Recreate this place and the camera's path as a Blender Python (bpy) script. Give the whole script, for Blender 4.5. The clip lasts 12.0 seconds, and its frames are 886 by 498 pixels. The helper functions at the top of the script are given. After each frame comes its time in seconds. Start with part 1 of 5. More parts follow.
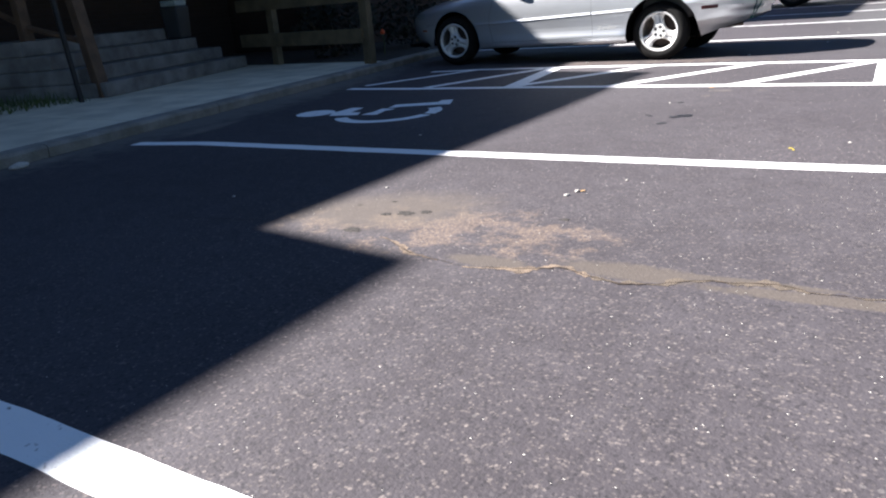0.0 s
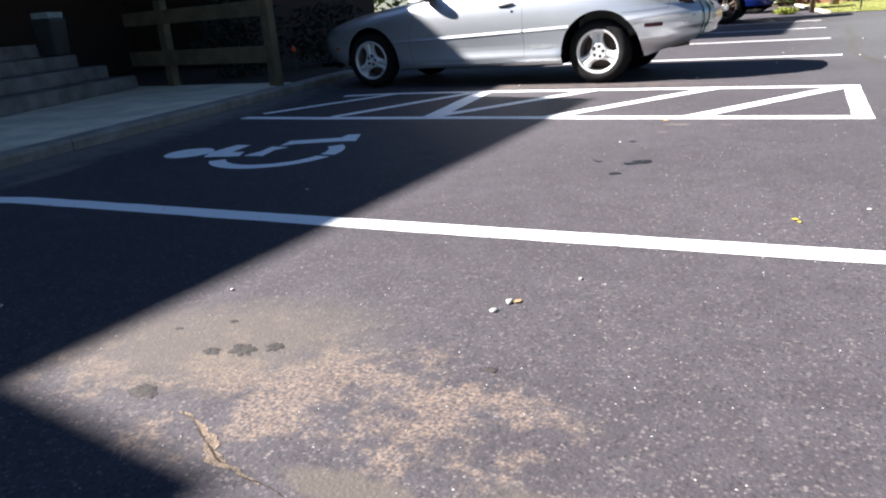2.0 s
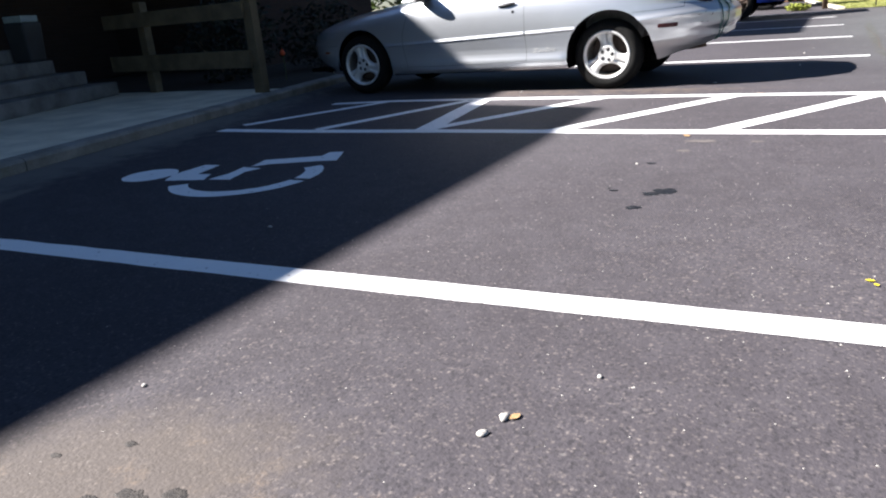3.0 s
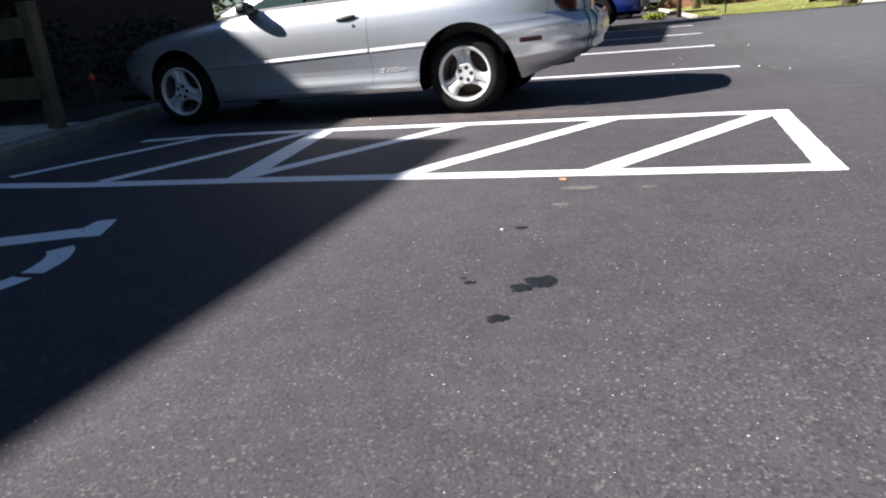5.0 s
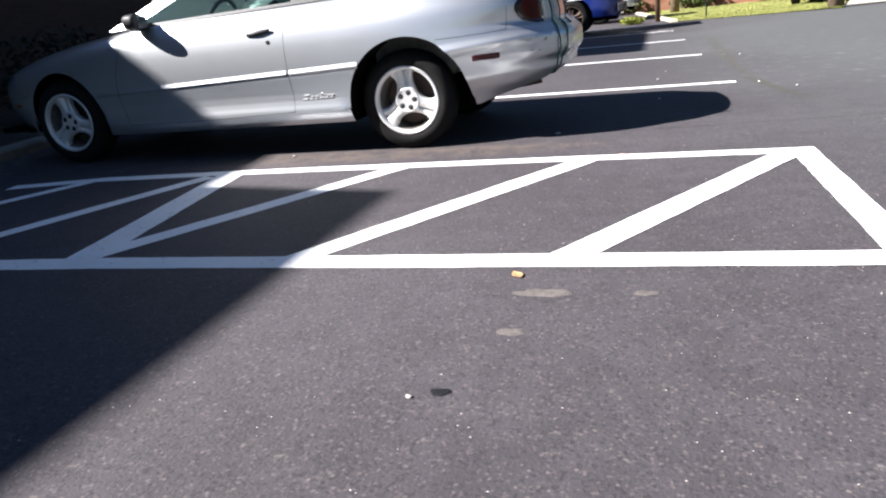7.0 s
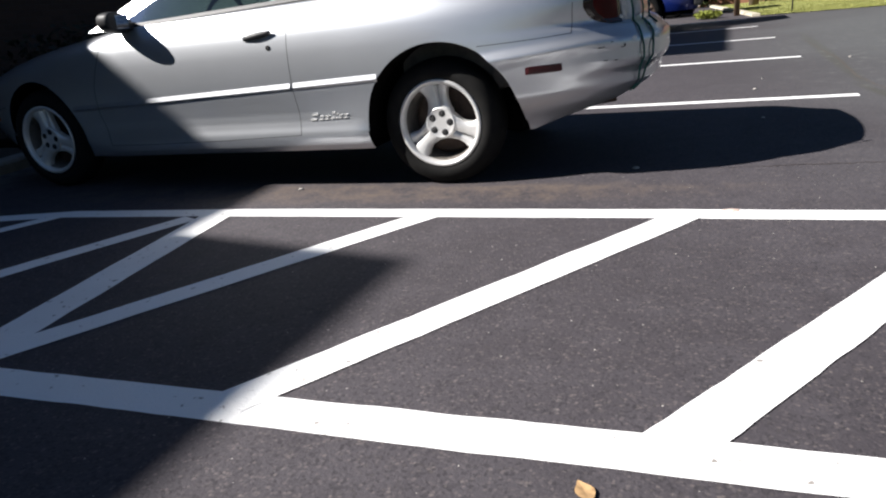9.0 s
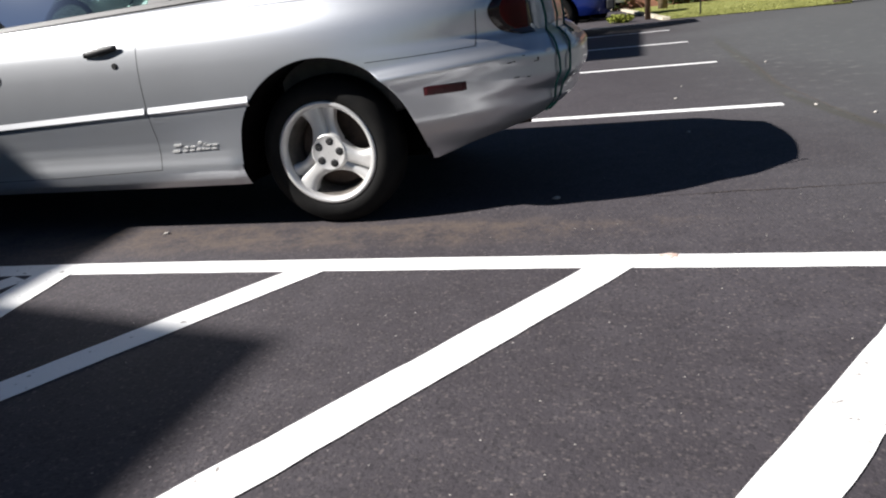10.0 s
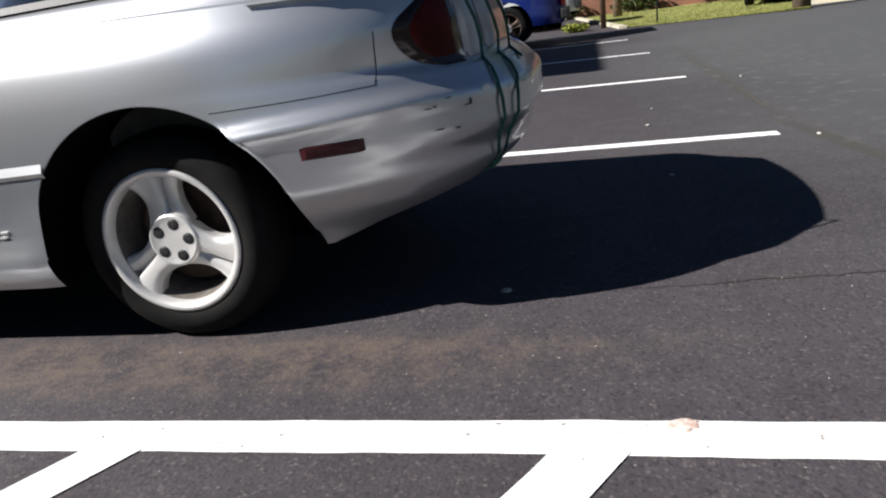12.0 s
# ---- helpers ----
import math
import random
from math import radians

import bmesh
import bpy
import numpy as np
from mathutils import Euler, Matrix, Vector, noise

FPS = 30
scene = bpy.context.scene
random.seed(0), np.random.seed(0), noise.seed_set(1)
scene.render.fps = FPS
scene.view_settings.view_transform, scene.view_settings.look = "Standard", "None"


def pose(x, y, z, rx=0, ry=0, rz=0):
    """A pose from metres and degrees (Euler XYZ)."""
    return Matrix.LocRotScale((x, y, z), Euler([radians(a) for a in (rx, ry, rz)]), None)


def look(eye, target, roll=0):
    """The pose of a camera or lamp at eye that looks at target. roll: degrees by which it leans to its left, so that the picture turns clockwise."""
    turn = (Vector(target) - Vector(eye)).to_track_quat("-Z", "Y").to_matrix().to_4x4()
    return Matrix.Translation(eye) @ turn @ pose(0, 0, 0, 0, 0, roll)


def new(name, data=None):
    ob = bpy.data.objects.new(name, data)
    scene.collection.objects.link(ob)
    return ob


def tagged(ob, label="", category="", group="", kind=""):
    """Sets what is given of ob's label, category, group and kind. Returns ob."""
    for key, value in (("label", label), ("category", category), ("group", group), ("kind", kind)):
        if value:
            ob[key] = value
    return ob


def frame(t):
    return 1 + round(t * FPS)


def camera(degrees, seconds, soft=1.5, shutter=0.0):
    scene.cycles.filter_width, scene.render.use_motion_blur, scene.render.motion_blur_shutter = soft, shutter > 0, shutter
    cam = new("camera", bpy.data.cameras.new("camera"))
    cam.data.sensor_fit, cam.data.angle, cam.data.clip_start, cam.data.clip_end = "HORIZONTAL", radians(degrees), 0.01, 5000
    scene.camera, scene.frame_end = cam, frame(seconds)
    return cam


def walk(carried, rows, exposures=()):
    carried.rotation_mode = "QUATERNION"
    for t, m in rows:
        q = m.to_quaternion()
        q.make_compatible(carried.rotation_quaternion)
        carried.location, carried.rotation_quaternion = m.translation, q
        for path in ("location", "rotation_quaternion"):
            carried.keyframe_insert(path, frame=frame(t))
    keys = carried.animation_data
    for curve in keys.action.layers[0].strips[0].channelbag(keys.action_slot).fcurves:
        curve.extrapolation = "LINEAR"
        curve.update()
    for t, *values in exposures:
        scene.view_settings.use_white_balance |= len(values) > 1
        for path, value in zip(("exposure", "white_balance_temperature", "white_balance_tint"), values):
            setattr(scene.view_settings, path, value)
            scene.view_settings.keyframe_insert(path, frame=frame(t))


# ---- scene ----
cam = camera(64.4, 12.0, soft=2.1)
PATH = [
    (0, (0.228, 0.273, 0.82), (-0.818, 1.841, 0.154), -4.9),
    (0.5, (0.131, 0.497, 0.818), (-0.916, 2.07, 0.164), -5.1),
    (1, (0.025, 0.769, 0.809), (-0.92, 2.399, 0.137), -5.2),
    (1.5, (-0.068, 1.042, 0.812), (-0.958, 2.708, 0.154), -4.8),
    (2, (-0.171, 1.31, 0.806), (-1.069, 2.977, 0.161), -4.4),
    (2.5, (-0.266, 1.55, 0.854), (-1.189, 3.2, 0.2), -4.4),
    (2.7, (-0.308, 1.672, 0.843), (-1.229, 3.323, 0.191), -4.6),
    (4.3, (-0.504, 2.56, 0.802), (-1.242, 4.299, 0.143), -5.6),
    (4.5, (-0.52, 2.665, 0.803), (-1.211, 4.42, 0.139), -5.7),
    (5, (-0.547, 2.933, 0.802), (-1.159, 4.724, 0.155), -5.5),
    (5.5, (-0.567, 3.236, 0.803), (-1.11, 5.05, 0.159), -5.7),
    (6, (-0.589, 3.556, 0.806), (-1.103, 5.378, 0.159), -5.8),
    (6.5, (-0.592, 3.838, 0.803), (-1.097, 5.662, 0.157), -6.2),
    (7, (-0.62, 4.074, 0.811), (-1.183, 5.883, 0.171), -6.1),
    (7.2, (-0.63, 4.173, 0.806), (-1.229, 5.968, 0.159), -6.0),
    (8.8, (-0.799, 4.968, 0.831), (-1.532, 6.712, 0.182), -6.0),
    (9, (-0.822, 5.088, 0.823), (-1.534, 6.844, 0.181), -6.2),
    (9.5, (-0.867, 5.361, 0.822), (-1.496, 7.15, 0.188), -6.4),
    (10, (-0.871, 5.634, 0.825), (-1.386, 7.453, 0.172), -6.5),
    (10.5, (-0.884, 5.88, 0.824), (-1.334, 7.723, 0.19), -6.7),
    (11, (-0.9, 6.14, 0.831), (-1.333, 7.981, 0.179), -6.7),
    (11.5, (-0.908, 6.362, 0.824), (-1.332, 8.203, 0.168), -7.0),
    (12, (-0.912, 6.578, 0.825), (-1.324, 8.427, 0.184), -7.3),
]
EXPOSURES = [(0.0, 2.24, 6050, 12), (2.6, 2.2, 6050, 12), (4.3, 1.5, 6010, 12), (4.7, 1.52, 6010, 12), (5.5, 1.88, 6010, 12), (7.2, 1.92, 6010, 12), (8.8, 1.32, 6110, 11), (9.4, 1.12, 6110, 11), (10.0, 1.06, 6110, 11), (12.0, 0.92, 6110, 11)]
walk(cam, [(t, look(eye, target, roll)) for t, eye, target, roll in PATH], EXPOSURES)

# ---- light ----
SUN_WAY = Vector((1.14, 0.50, -1.0))
world = bpy.data.worlds.new("sky")
scene.world = world
world.use_nodes = True
wn = world.node_tree.nodes
sky = wn.new("ShaderNodeTexSky")
sky.sky_type, sky.sun_disc = "NISHITA", False
sky.sun_elevation, sky.sun_rotation = radians(38.8), radians(246.3)
sky.ozone_density, sky.dust_density = 4.2, 0.1
world.node_tree.links.new(sky.outputs[0], wn["Background"].inputs[0])
wn["Background"].inputs[1].default_value = 0.0225
sun_data = bpy.data.lights.new("sun", "SUN")
sun_data.energy, sun_data.angle, sun_data.color = 5.0, radians(0.55), (1.0, 0.935, 0.845)
sun = new("sun", sun_data)
sun.matrix_world = look(-20 * SUN_WAY, (0, 0, 0))


# ---- materials ----
def material(name, base, rough=0.7, metal=0.0, vary=0.25, scale=6.0, grain=60.0, bump=0.15, coat=0.0, second=None, spec=0.5):
    """A surface with a slow stain and a fine grain, both in metres."""
    m = bpy.data.materials.new(name)
    m.use_nodes = True
    n, l = m.node_tree.nodes, m.node_tree.links
    p = n["Principled BSDF"]
    p.inputs["Roughness"].default_value, p.inputs["Metallic"].default_value = rough, metal
    p.inputs["Coat Weight"].default_value = coat
    p.inputs["Coat Roughness"].default_value = 0.06
    p.inputs["Specular IOR Level"].default_value = spec
    co = n.new("ShaderNodeTexCoord")
    a, b = n.new("ShaderNodeTexNoise"), n.new("ShaderNodeTexNoise")
    a.inputs["Scale"].default_value, a.inputs["Detail"].default_value = scale, 4
    b.inputs["Scale"].default_value, b.inputs["Detail"].default_value = grain, 3
    for t in (a, b):
        l.new(co.outputs["Object"], t.inputs["Vector"])
    mix = n.new("ShaderNodeMixRGB")
    dark = second or tuple(c * (1 - vary) for c in base)
    mix.inputs[1].default_value, mix.inputs[2].default_value = (*dark, 1), (*base, 1)
    ramp = n.new("ShaderNodeValToRGB")
    ramp.color_ramp.elements[0].position, ramp.color_ramp.elements[1].position = 0.35, 0.65
    add = n.new("ShaderNodeMath")
    add.operation = "MULTIPLY_ADD"
    add.inputs[1].default_value = 0.35
    l.new(b.outputs[0], add.inputs[0])
    sub = n.new("ShaderNodeMath")
    sub.operation = "MULTIPLY_ADD"
    sub.inputs[1].default_value, sub.inputs[2].default_value = 1.0, -0.17
    l.new(a.outputs[0], sub.inputs[0])
    l.new(sub.outputs[0], add.inputs[2])
    l.new(add.outputs[0], ramp.inputs[0])
    l.new(ramp.outputs[0], mix.inputs[0])
    l.new(mix.outputs[0], p.inputs["Base Color"])
    if bump:
        bp = n.new("ShaderNodeBump")
        bp.inputs["Strength"].default_value, bp.inputs["Distance"].default_value = bump, 0.01
        l.new(b.outputs[0], bp.inputs["Height"])
        l.new(bp.outputs[0], p.inputs["Normal"])
    return m


def asphalt_material():
    m = bpy.data.materials.new("asphalt")
    m.use_nodes = True
    n, l = m.node_tree.nodes, m.node_tree.links
    p = n["Principled BSDF"]
    co = n.new("ShaderNodeTexCoord").outputs["Object"]

    def tex(kind, scale, detail=3.0, rough=0.5):
        t = n.new(kind)
        t.inputs["Scale"].default_value = scale
        if kind == "ShaderNodeTexNoise":
            t.inputs["Detail"].default_value, t.inputs["Roughness"].default_value = detail, rough
        l.new(co, t.inputs["Vector"])
        return t

    def math_node(op, a, b):
        t = n.new("ShaderNodeMath")
        t.operation = op
        t.use_clamp = op == "MULTIPLY"
        for s, v in zip(t.inputs, (a, b)):
            if isinstance(v, (int, float)):
                s.default_value = v
            else:
                l.new(v, s)
        return t.outputs[0]

    def ramp(v, lo, hi):
        t = n.new("ShaderNodeMapRange")
        t.interpolation_type = "SMOOTHSTEP"
        l.new(v, t.inputs[0])
        t.inputs[1].default_value, t.inputs[2].default_value = lo, hi
        return t.outputs[0]

    def mix(f, a, b):
        t = n.new("ShaderNodeMixRGB")
        for s, v in zip(t.inputs, (f, a, b)):
            if isinstance(v, tuple):
                s.default_value = (*v, 1)
            else:
                l.new(v, s)
        return t.outputs[0]

    def patch(x, y, rx, ry, turn=0.0):
        """1 inside an ellipse on the ground, falling to 0 at its rim."""
        t = n.new("ShaderNodeMapping")
        t.vector_type = "TEXTURE"
        t.inputs["Location"].default_value = (x, y, 0)
        t.inputs["Rotation"].default_value = (0, 0, radians(turn))
        t.inputs["Scale"].default_value = (rx, ry, 1)
        l.new(co, t.inputs["Vector"])
        g = n.new("ShaderNodeTexGradient")
        g.gradient_type = "SPHERICAL"
        l.new(t.outputs[0], g.inputs[0])
        return g.outputs["Fac"]

    broad, mid, fine = tex("ShaderNodeTexNoise", 0.45, 5), tex("ShaderNodeTexNoise", 7, 4, 0.6), tex("ShaderNodeTexNoise", 110, 2)
    stones = tex("ShaderNodeTexVoronoi", 120)
    big = tex("ShaderNodeTexVoronoi", 55)
    clump = tex("ShaderNodeTexNoise", 38, 4, 0.65)
    tone = math_node("ADD", math_node("MULTIPLY", broad.outputs[0], 0.6), math_node("MULTIPLY", mid.outputs[0], 0.4))
    base = mix(ramp(tone, 0.36, 0.62), (0.041, 0.0355, 0.0405), (0.0575, 0.051, 0.0575))
    stone_tone, big_tone = n.new("ShaderNodeSeparateColor"), n.new("ShaderNodeSeparateColor")
    l.new(stones.outputs["Color"], stone_tone.inputs[0])
    l.new(big.outputs["Color"], big_tone.inputs[0])
    # older, bleached asphalt shows its stone more: the stall before the first painted line
    worn = math_node("MAXIMUM", ramp(patch(-0.5, 1.0, 4.0, 3.0), 0.1, 0.6), ramp(patch(-0.1, 4.1, 1.1, 0.6), 0.0, 0.6))
    light = math_node("MULTIPLY", ramp(stone_tone.outputs[0], 0.45, 1.0), ramp(stones.outputs["Distance"], 0.8, 0.3))
    light = math_node("MULTIPLY", light, ramp(clump.outputs[0], 0.36, 0.70))
    stone_mask = math_node("MULTIPLY", light, math_node("ADD", math_node("MULTIPLY", worn, 0.22), 0.46))
    base = mix(stone_mask, base, (0.225, 0.19, 0.172))
    rare = math_node("MULTIPLY", ramp(big_tone.outputs[1], 0.972, 0.985), ramp(big.outputs["Distance"], 0.42, 0.2))
    base = mix(math_node("MULTIPLY", rare, 0.22), base, (0.26, 0.24, 0.225))
    dark = math_node("MULTIPLY", ramp(stone_tone.outputs[1], 0.70, 0.98), 0.6)
    base = mix(dark, base, (0.022, 0.020, 0.023))
    # dried sand and mud round the crack
    sand = math_node("ADD", patch(-1.38, 2.40, 0.85, 0.40, 8), patch(-0.90, 2.38, 0.58, 0.32, -10))
    crumbs = tex("ShaderNodeTexNoise", 13, 6, 0.72)
    drift = tex("ShaderNodeTexNoise", 4.5, 4, 0.6)
    speck = ramp(math_node("ADD", math_node("MULTIPLY", sand, 0.22), math_node("ADD", math_node("MULTIPLY", crumbs.outputs[0], 0.7), math_node("MULTIPLY", drift.outputs[0], 1.2))), 1.06, 1.24)
    speck = math_node("MULTIPLY", speck, ramp(sand, 0.0, 0.3))
    speck = math_node("MULTIPLY", speck, ramp(math_node("ADD", math_node("MULTIPLY", clump.outputs[0], 0.35), math_node("MULTIPLY", fine.outputs[0], 0.65)), 0.36, 0.66))
    base = mix(math_node("MULTIPLY", speck, 0.52), base, (0.28, 0.20, 0.14))
    mud = ramp(math_node("ADD", math_node("MULTIPLY", patch(-1.55, 2.55, 0.75, 0.46, 25), 0.8), math_node("MULTIPLY", crumbs.outputs[0], 0.5)), 0.42, 0.85)
    base = mix(math_node("MULTIPLY", mud, 0.55), base, (0.105, 0.086, 0.069))
    # smooth silt settled in the shallow dips along the crack
    dips = math_node("MAXIMUM", math_node("MAXIMUM", patch(-0.85, 2.15, 0.24, 0.075, -3), patch(-0.40, 2.22, 0.34, 0.105)), math_node("MAXIMUM", patch(0.18, 2.205, 0.60, 0.055, 4), patch(-0.10, 2.255, 0.4, 0.035, 3)))
    dips = ramp(math_node("ADD", dips, math_node("MULTIPLY", math_node("ADD", mid.outputs[0], clump.outputs[0]), 0.6)), 0.80, 1.15)
    base = mix(math_node("MULTIPLY", dips, 0.75), base, (0.084, 0.069, 0.057))
    # brown silt beside the parked car
    silt = math_node("ADD", patch(-1.75, 8.12, 1.8, 0.30, 1), patch(-3.6, 8.15, 1.8, 0.4))
    silt = ramp(math_node("ADD", math_node("MULTIPLY", silt, 0.7), math_node("MULTIPLY", mid.outputs[0], 0.6)), 0.48, 0.95)
    base = mix(math_node("MULTIPLY", math_node("MULTIPLY", silt, ramp(math_node("MULTIPLY", math_node("ADD", clump.outputs[0], mid.outputs[0]), 0.5), 0.38, 0.62)), 0.65), base, (0.125, 0.094, 0.072))
    # brown band along the old seam of the far lot
    band = ramp(math_node("ADD", math_node("MAXIMUM", patch(0.25, 13.6, 0.10, 4.2, -1), patch(0.29, 10.2, 0.08, 1.3, 9)), math_node("MULTIPLY", math_node("ADD", mid.outputs[0], broad.outputs[0]), 0.35)), 0.50, 0.95)
    base = mix(math_node("MULTIPLY", band, 0.8), base, (0.040, 0.035, 0.026))
    # pale scuffs out in the driving lane
    scuff = math_node("MULTIPLY", ramp(mid.outputs[0], 0.56, 0.70), ramp(math_node("ADD", patch(3.0, 14.0, 4.5, 7.0), math_node("MULTIPLY", broad.outputs[0], 0.3)), 0.25, 0.6))
    base = mix(math_node("MULTIPLY", scuff, 0.55), base, (0.20, 0.19, 0.175))
    faded = ramp(math_node("ADD", patch(3.8, 15.0, 6.0, 13.0), math_node("MULTIPLY", broad.outputs[0], 0.25)), 0.2, 0.7)
    base = mix(math_node("MULTIPLY", faded, 0.55), base, (0.096, 0.104, 0.102))
    edge_dirt = ramp(math_node("ADD", patch(-5.25, 5.4, 1.2, 7.0, 9), math_node("MULTIPLY", mid.outputs[0], 0.7)), 0.70, 1.1)
    base = mix(math_node("MULTIPLY", edge_dirt, 0.8), base, (0.16, 0.145, 0.125))
    streak = math_node("MAXIMUM", patch(-4.42, 4.02, 0.16, 0.62, 9), math_node("MAXIMUM", patch(-4.75, 2.78, 0.34, 0.36), patch(-5.15, 6.0, 0.22, 1.0, 9)))
    streak = ramp(math_node("ADD", math_node("MULTIPLY", streak, 0.6), math_node("MULTIPLY", crumbs.outputs[0], 0.7)), 0.46, 0.80)
    base = mix(math_node("MULTIPLY", streak, 0.6), base, (0.19, 0.165, 0.135))
    l.new(base, p.inputs["Base Color"])
    p.inputs["Roughness"].default_value = 0.82
    p.inputs["Specular IOR Level"].default_value = 0.35
    bp = n.new("ShaderNodeBump")
    bp.inputs["Strength"].default_value, bp.inputs["Distance"].default_value = 0.75, 0.006
    height = math_node("ADD", math_node("MULTIPLY", stones.outputs["Distance"], -0.6), math_node("MULTIPLY", fine.outputs[0], 0.5))
    l.new(height, bp.inputs["Height"])
    l.new(bp.outputs[0], p.inputs["Normal"])
    return m


def paint_material():
    """Road paint, chipped down to the asphalt here and there."""
    m = bpy.data.materials.new("road_paint")
    m.use_nodes = True
    n, l = m.node_tree.nodes, m.node_tree.links
    p = n["Principled BSDF"]
    co = n.new("ShaderNodeTexCoord").outputs["Object"]
    a, b, c = (n.new("ShaderNodeTexNoise") for _ in range(3))
    for t, s, d in ((a, 30, 6), (b, 4, 3), (c, 120, 2)):
        t.inputs["Scale"].default_value, t.inputs["Detail"].default_value = s, d
        l.new(co, t.inputs["Vector"])
    r = n.new("ShaderNodeMapRange")
    r.inputs[1].default_value, r.inputs[2].default_value = 0.645, 0.71
    l.new(a.outputs[0], r.inputs[0])
    tone = n.new("ShaderNodeMixRGB")
    tone.inputs[1].default_value, tone.inputs[2].default_value = (0.79, 0.78, 0.765, 1), (0.89, 0.89, 0.88, 1)
    l.new(b.outputs[0], tone.inputs[0])
    mx = n.new("ShaderNodeMixRGB")
    mx.inputs[2].default_value = (0.24, 0.22, 0.20, 1)
    l.new(r.outputs[0], mx.inputs[0])
    l.new(tone.outputs[0], mx.inputs[1])
    l.new(mx.outputs[0], p.inputs["Base Color"])
    p.inputs["Roughness"].default_value = 0.75
    bp = n.new("ShaderNodeBump")
    bp.inputs["Strength"].default_value, bp.inputs["Distance"].default_value = 0.5, 0.004
    l.new(c.outputs[0], bp.inputs["Height"])
    l.new(bp.outputs[0], p.inputs["Normal"])
    return m


def brick_material(name, light):
    m = bpy.data.materials.new(name)
    m.use_nodes = True
    n, l = m.node_tree.nodes, m.node_tree.links
    p = n["Principled BSDF"]
    p.inputs["Roughness"].default_value = 0.9
    co = n.new("ShaderNodeTexCoord").outputs["Object"]
    sep, cmb, ad = n.new("ShaderNodeSeparateXYZ"), n.new("ShaderNodeCombineXYZ"), n.new("ShaderNodeMath")
    l.new(co, sep.inputs[0])
    l.new(sep.outputs[0], ad.inputs[0])
    l.new(sep.outputs[1], ad.inputs[1])
    l.new(ad.outputs[0], cmb.inputs[0])
    l.new(sep.outputs[2], cmb.inputs[1])
    t = n.new("ShaderNodeTexBrick")
    l.new(cmb.outputs[0], t.inputs["Vector"])
    t.inputs["Scale"].default_value = 1.0
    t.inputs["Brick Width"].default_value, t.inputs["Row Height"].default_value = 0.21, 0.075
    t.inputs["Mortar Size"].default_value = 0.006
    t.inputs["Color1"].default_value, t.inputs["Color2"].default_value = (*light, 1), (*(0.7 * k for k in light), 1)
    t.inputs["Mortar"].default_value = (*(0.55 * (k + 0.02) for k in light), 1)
    l.new(t.outputs[0], p.inputs["Base Color"])
    bp = n.new("ShaderNodeBump")
    bp.invert = True
    bp.inputs["Strength"].default_value, bp.inputs["Distance"].default_value = 0.8, 0.008
    l.new(t.outputs["Fac"], bp.inputs["Height"])
    l.new(bp.outputs[0], p.inputs["Normal"])
    return m


def glass_material(name, tint):
    """A thin pane: clear and tinted, with gloss that grows at a slant."""
    m = bpy.data.materials.new(name)
    m.use_nodes = True
    n, l = m.node_tree.nodes, m.node_tree.links
    clear, gloss, fres, mx = (n.new(k) for k in ("ShaderNodeBsdfTransparent", "ShaderNodeBsdfGlossy", "ShaderNodeFresnel", "ShaderNodeMixShader"))
    clear.inputs[0].default_value = (*tint, 1)
    gloss.inputs["Roughness"].default_value = 0.02
    fres.inputs[0].default_value = 1.3
    l.new(fres.outputs[0], mx.inputs[0])
    l.new(clear.outputs[0], mx.inputs[1])
    l.new(gloss.outputs[0], mx.inputs[2])
    l.new(mx.outputs[0], n["Material Output"].inputs[0])
    return m


# Building brick is near-black: the entrance's shade is put into its colour.
ASPHALT, PAINT, SHADED_BRICK = asphalt_material(), paint_material(), brick_material("shade_darkened_brick", (0.036, 0.019, 0.014))
HOUSE_BRICK = brick_material("house_brick", (0.36, 0.17, 0.11))
CONCRETE = material("concrete", (0.70, 0.62, 0.47), 0.9, vary=0.3, scale=3, grain=90, bump=0.25)
KERB_STONE = material("kerb_concrete", (0.27, 0.25, 0.22), 0.92, scale=5, grain=70, bump=0.4, second=(0.17, 0.155, 0.13))
# Step colour lowered to stand in for shade at the entrance.
SHADED_STEP_STONE = material("shaded_step_concrete", (0.21, 0.20, 0.185), 0.9, scale=4, grain=80, bump=0.25, second=(0.11, 0.10, 0.09))
SILVER = material("silver_paint", (0.545, 0.56, 0.585), 0.31, 0.74, vary=0.05, scale=3, grain=900, bump=0.02, coat=0.8)
BLUE = material("blue_paint", (0.012, 0.03, 0.22), 0.3, 0.3, vary=0.15, scale=3, grain=700, bump=0.0, coat=1.0)
WHITE_PAINT = material("white_paint", (0.72, 0.73, 0.74), 0.3, 0.0, vary=0.05, bump=0.0, coat=0.8)
DARK_PAINT = material("dark_paint", (0.03, 0.03, 0.035), 0.3, 0.2, vary=0.1, bump=0.0, coat=0.8)
RUBBER = material("tyre_rubber", (0.008, 0.008, 0.008), 0.8, vary=0.4, scale=14, grain=120, bump=0.06, second=(0.012, 0.0115, 0.011), spec=0.12)
BLACK_PLASTIC = material("black_plastic", (0.012, 0.012, 0.013), 0.55, vary=0.3, scale=10, grain=200, bump=0.1)
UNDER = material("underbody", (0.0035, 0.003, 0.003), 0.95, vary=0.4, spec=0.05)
ALLOY = material("alloy", (0.70, 0.69, 0.67), 0.36, 0.4, vary=0.12, scale=9, grain=150, bump=0.04)
CHROME = material("chrome", (0.75, 0.75, 0.76), 0.12, 1.0, vary=0.05, bump=0.0)
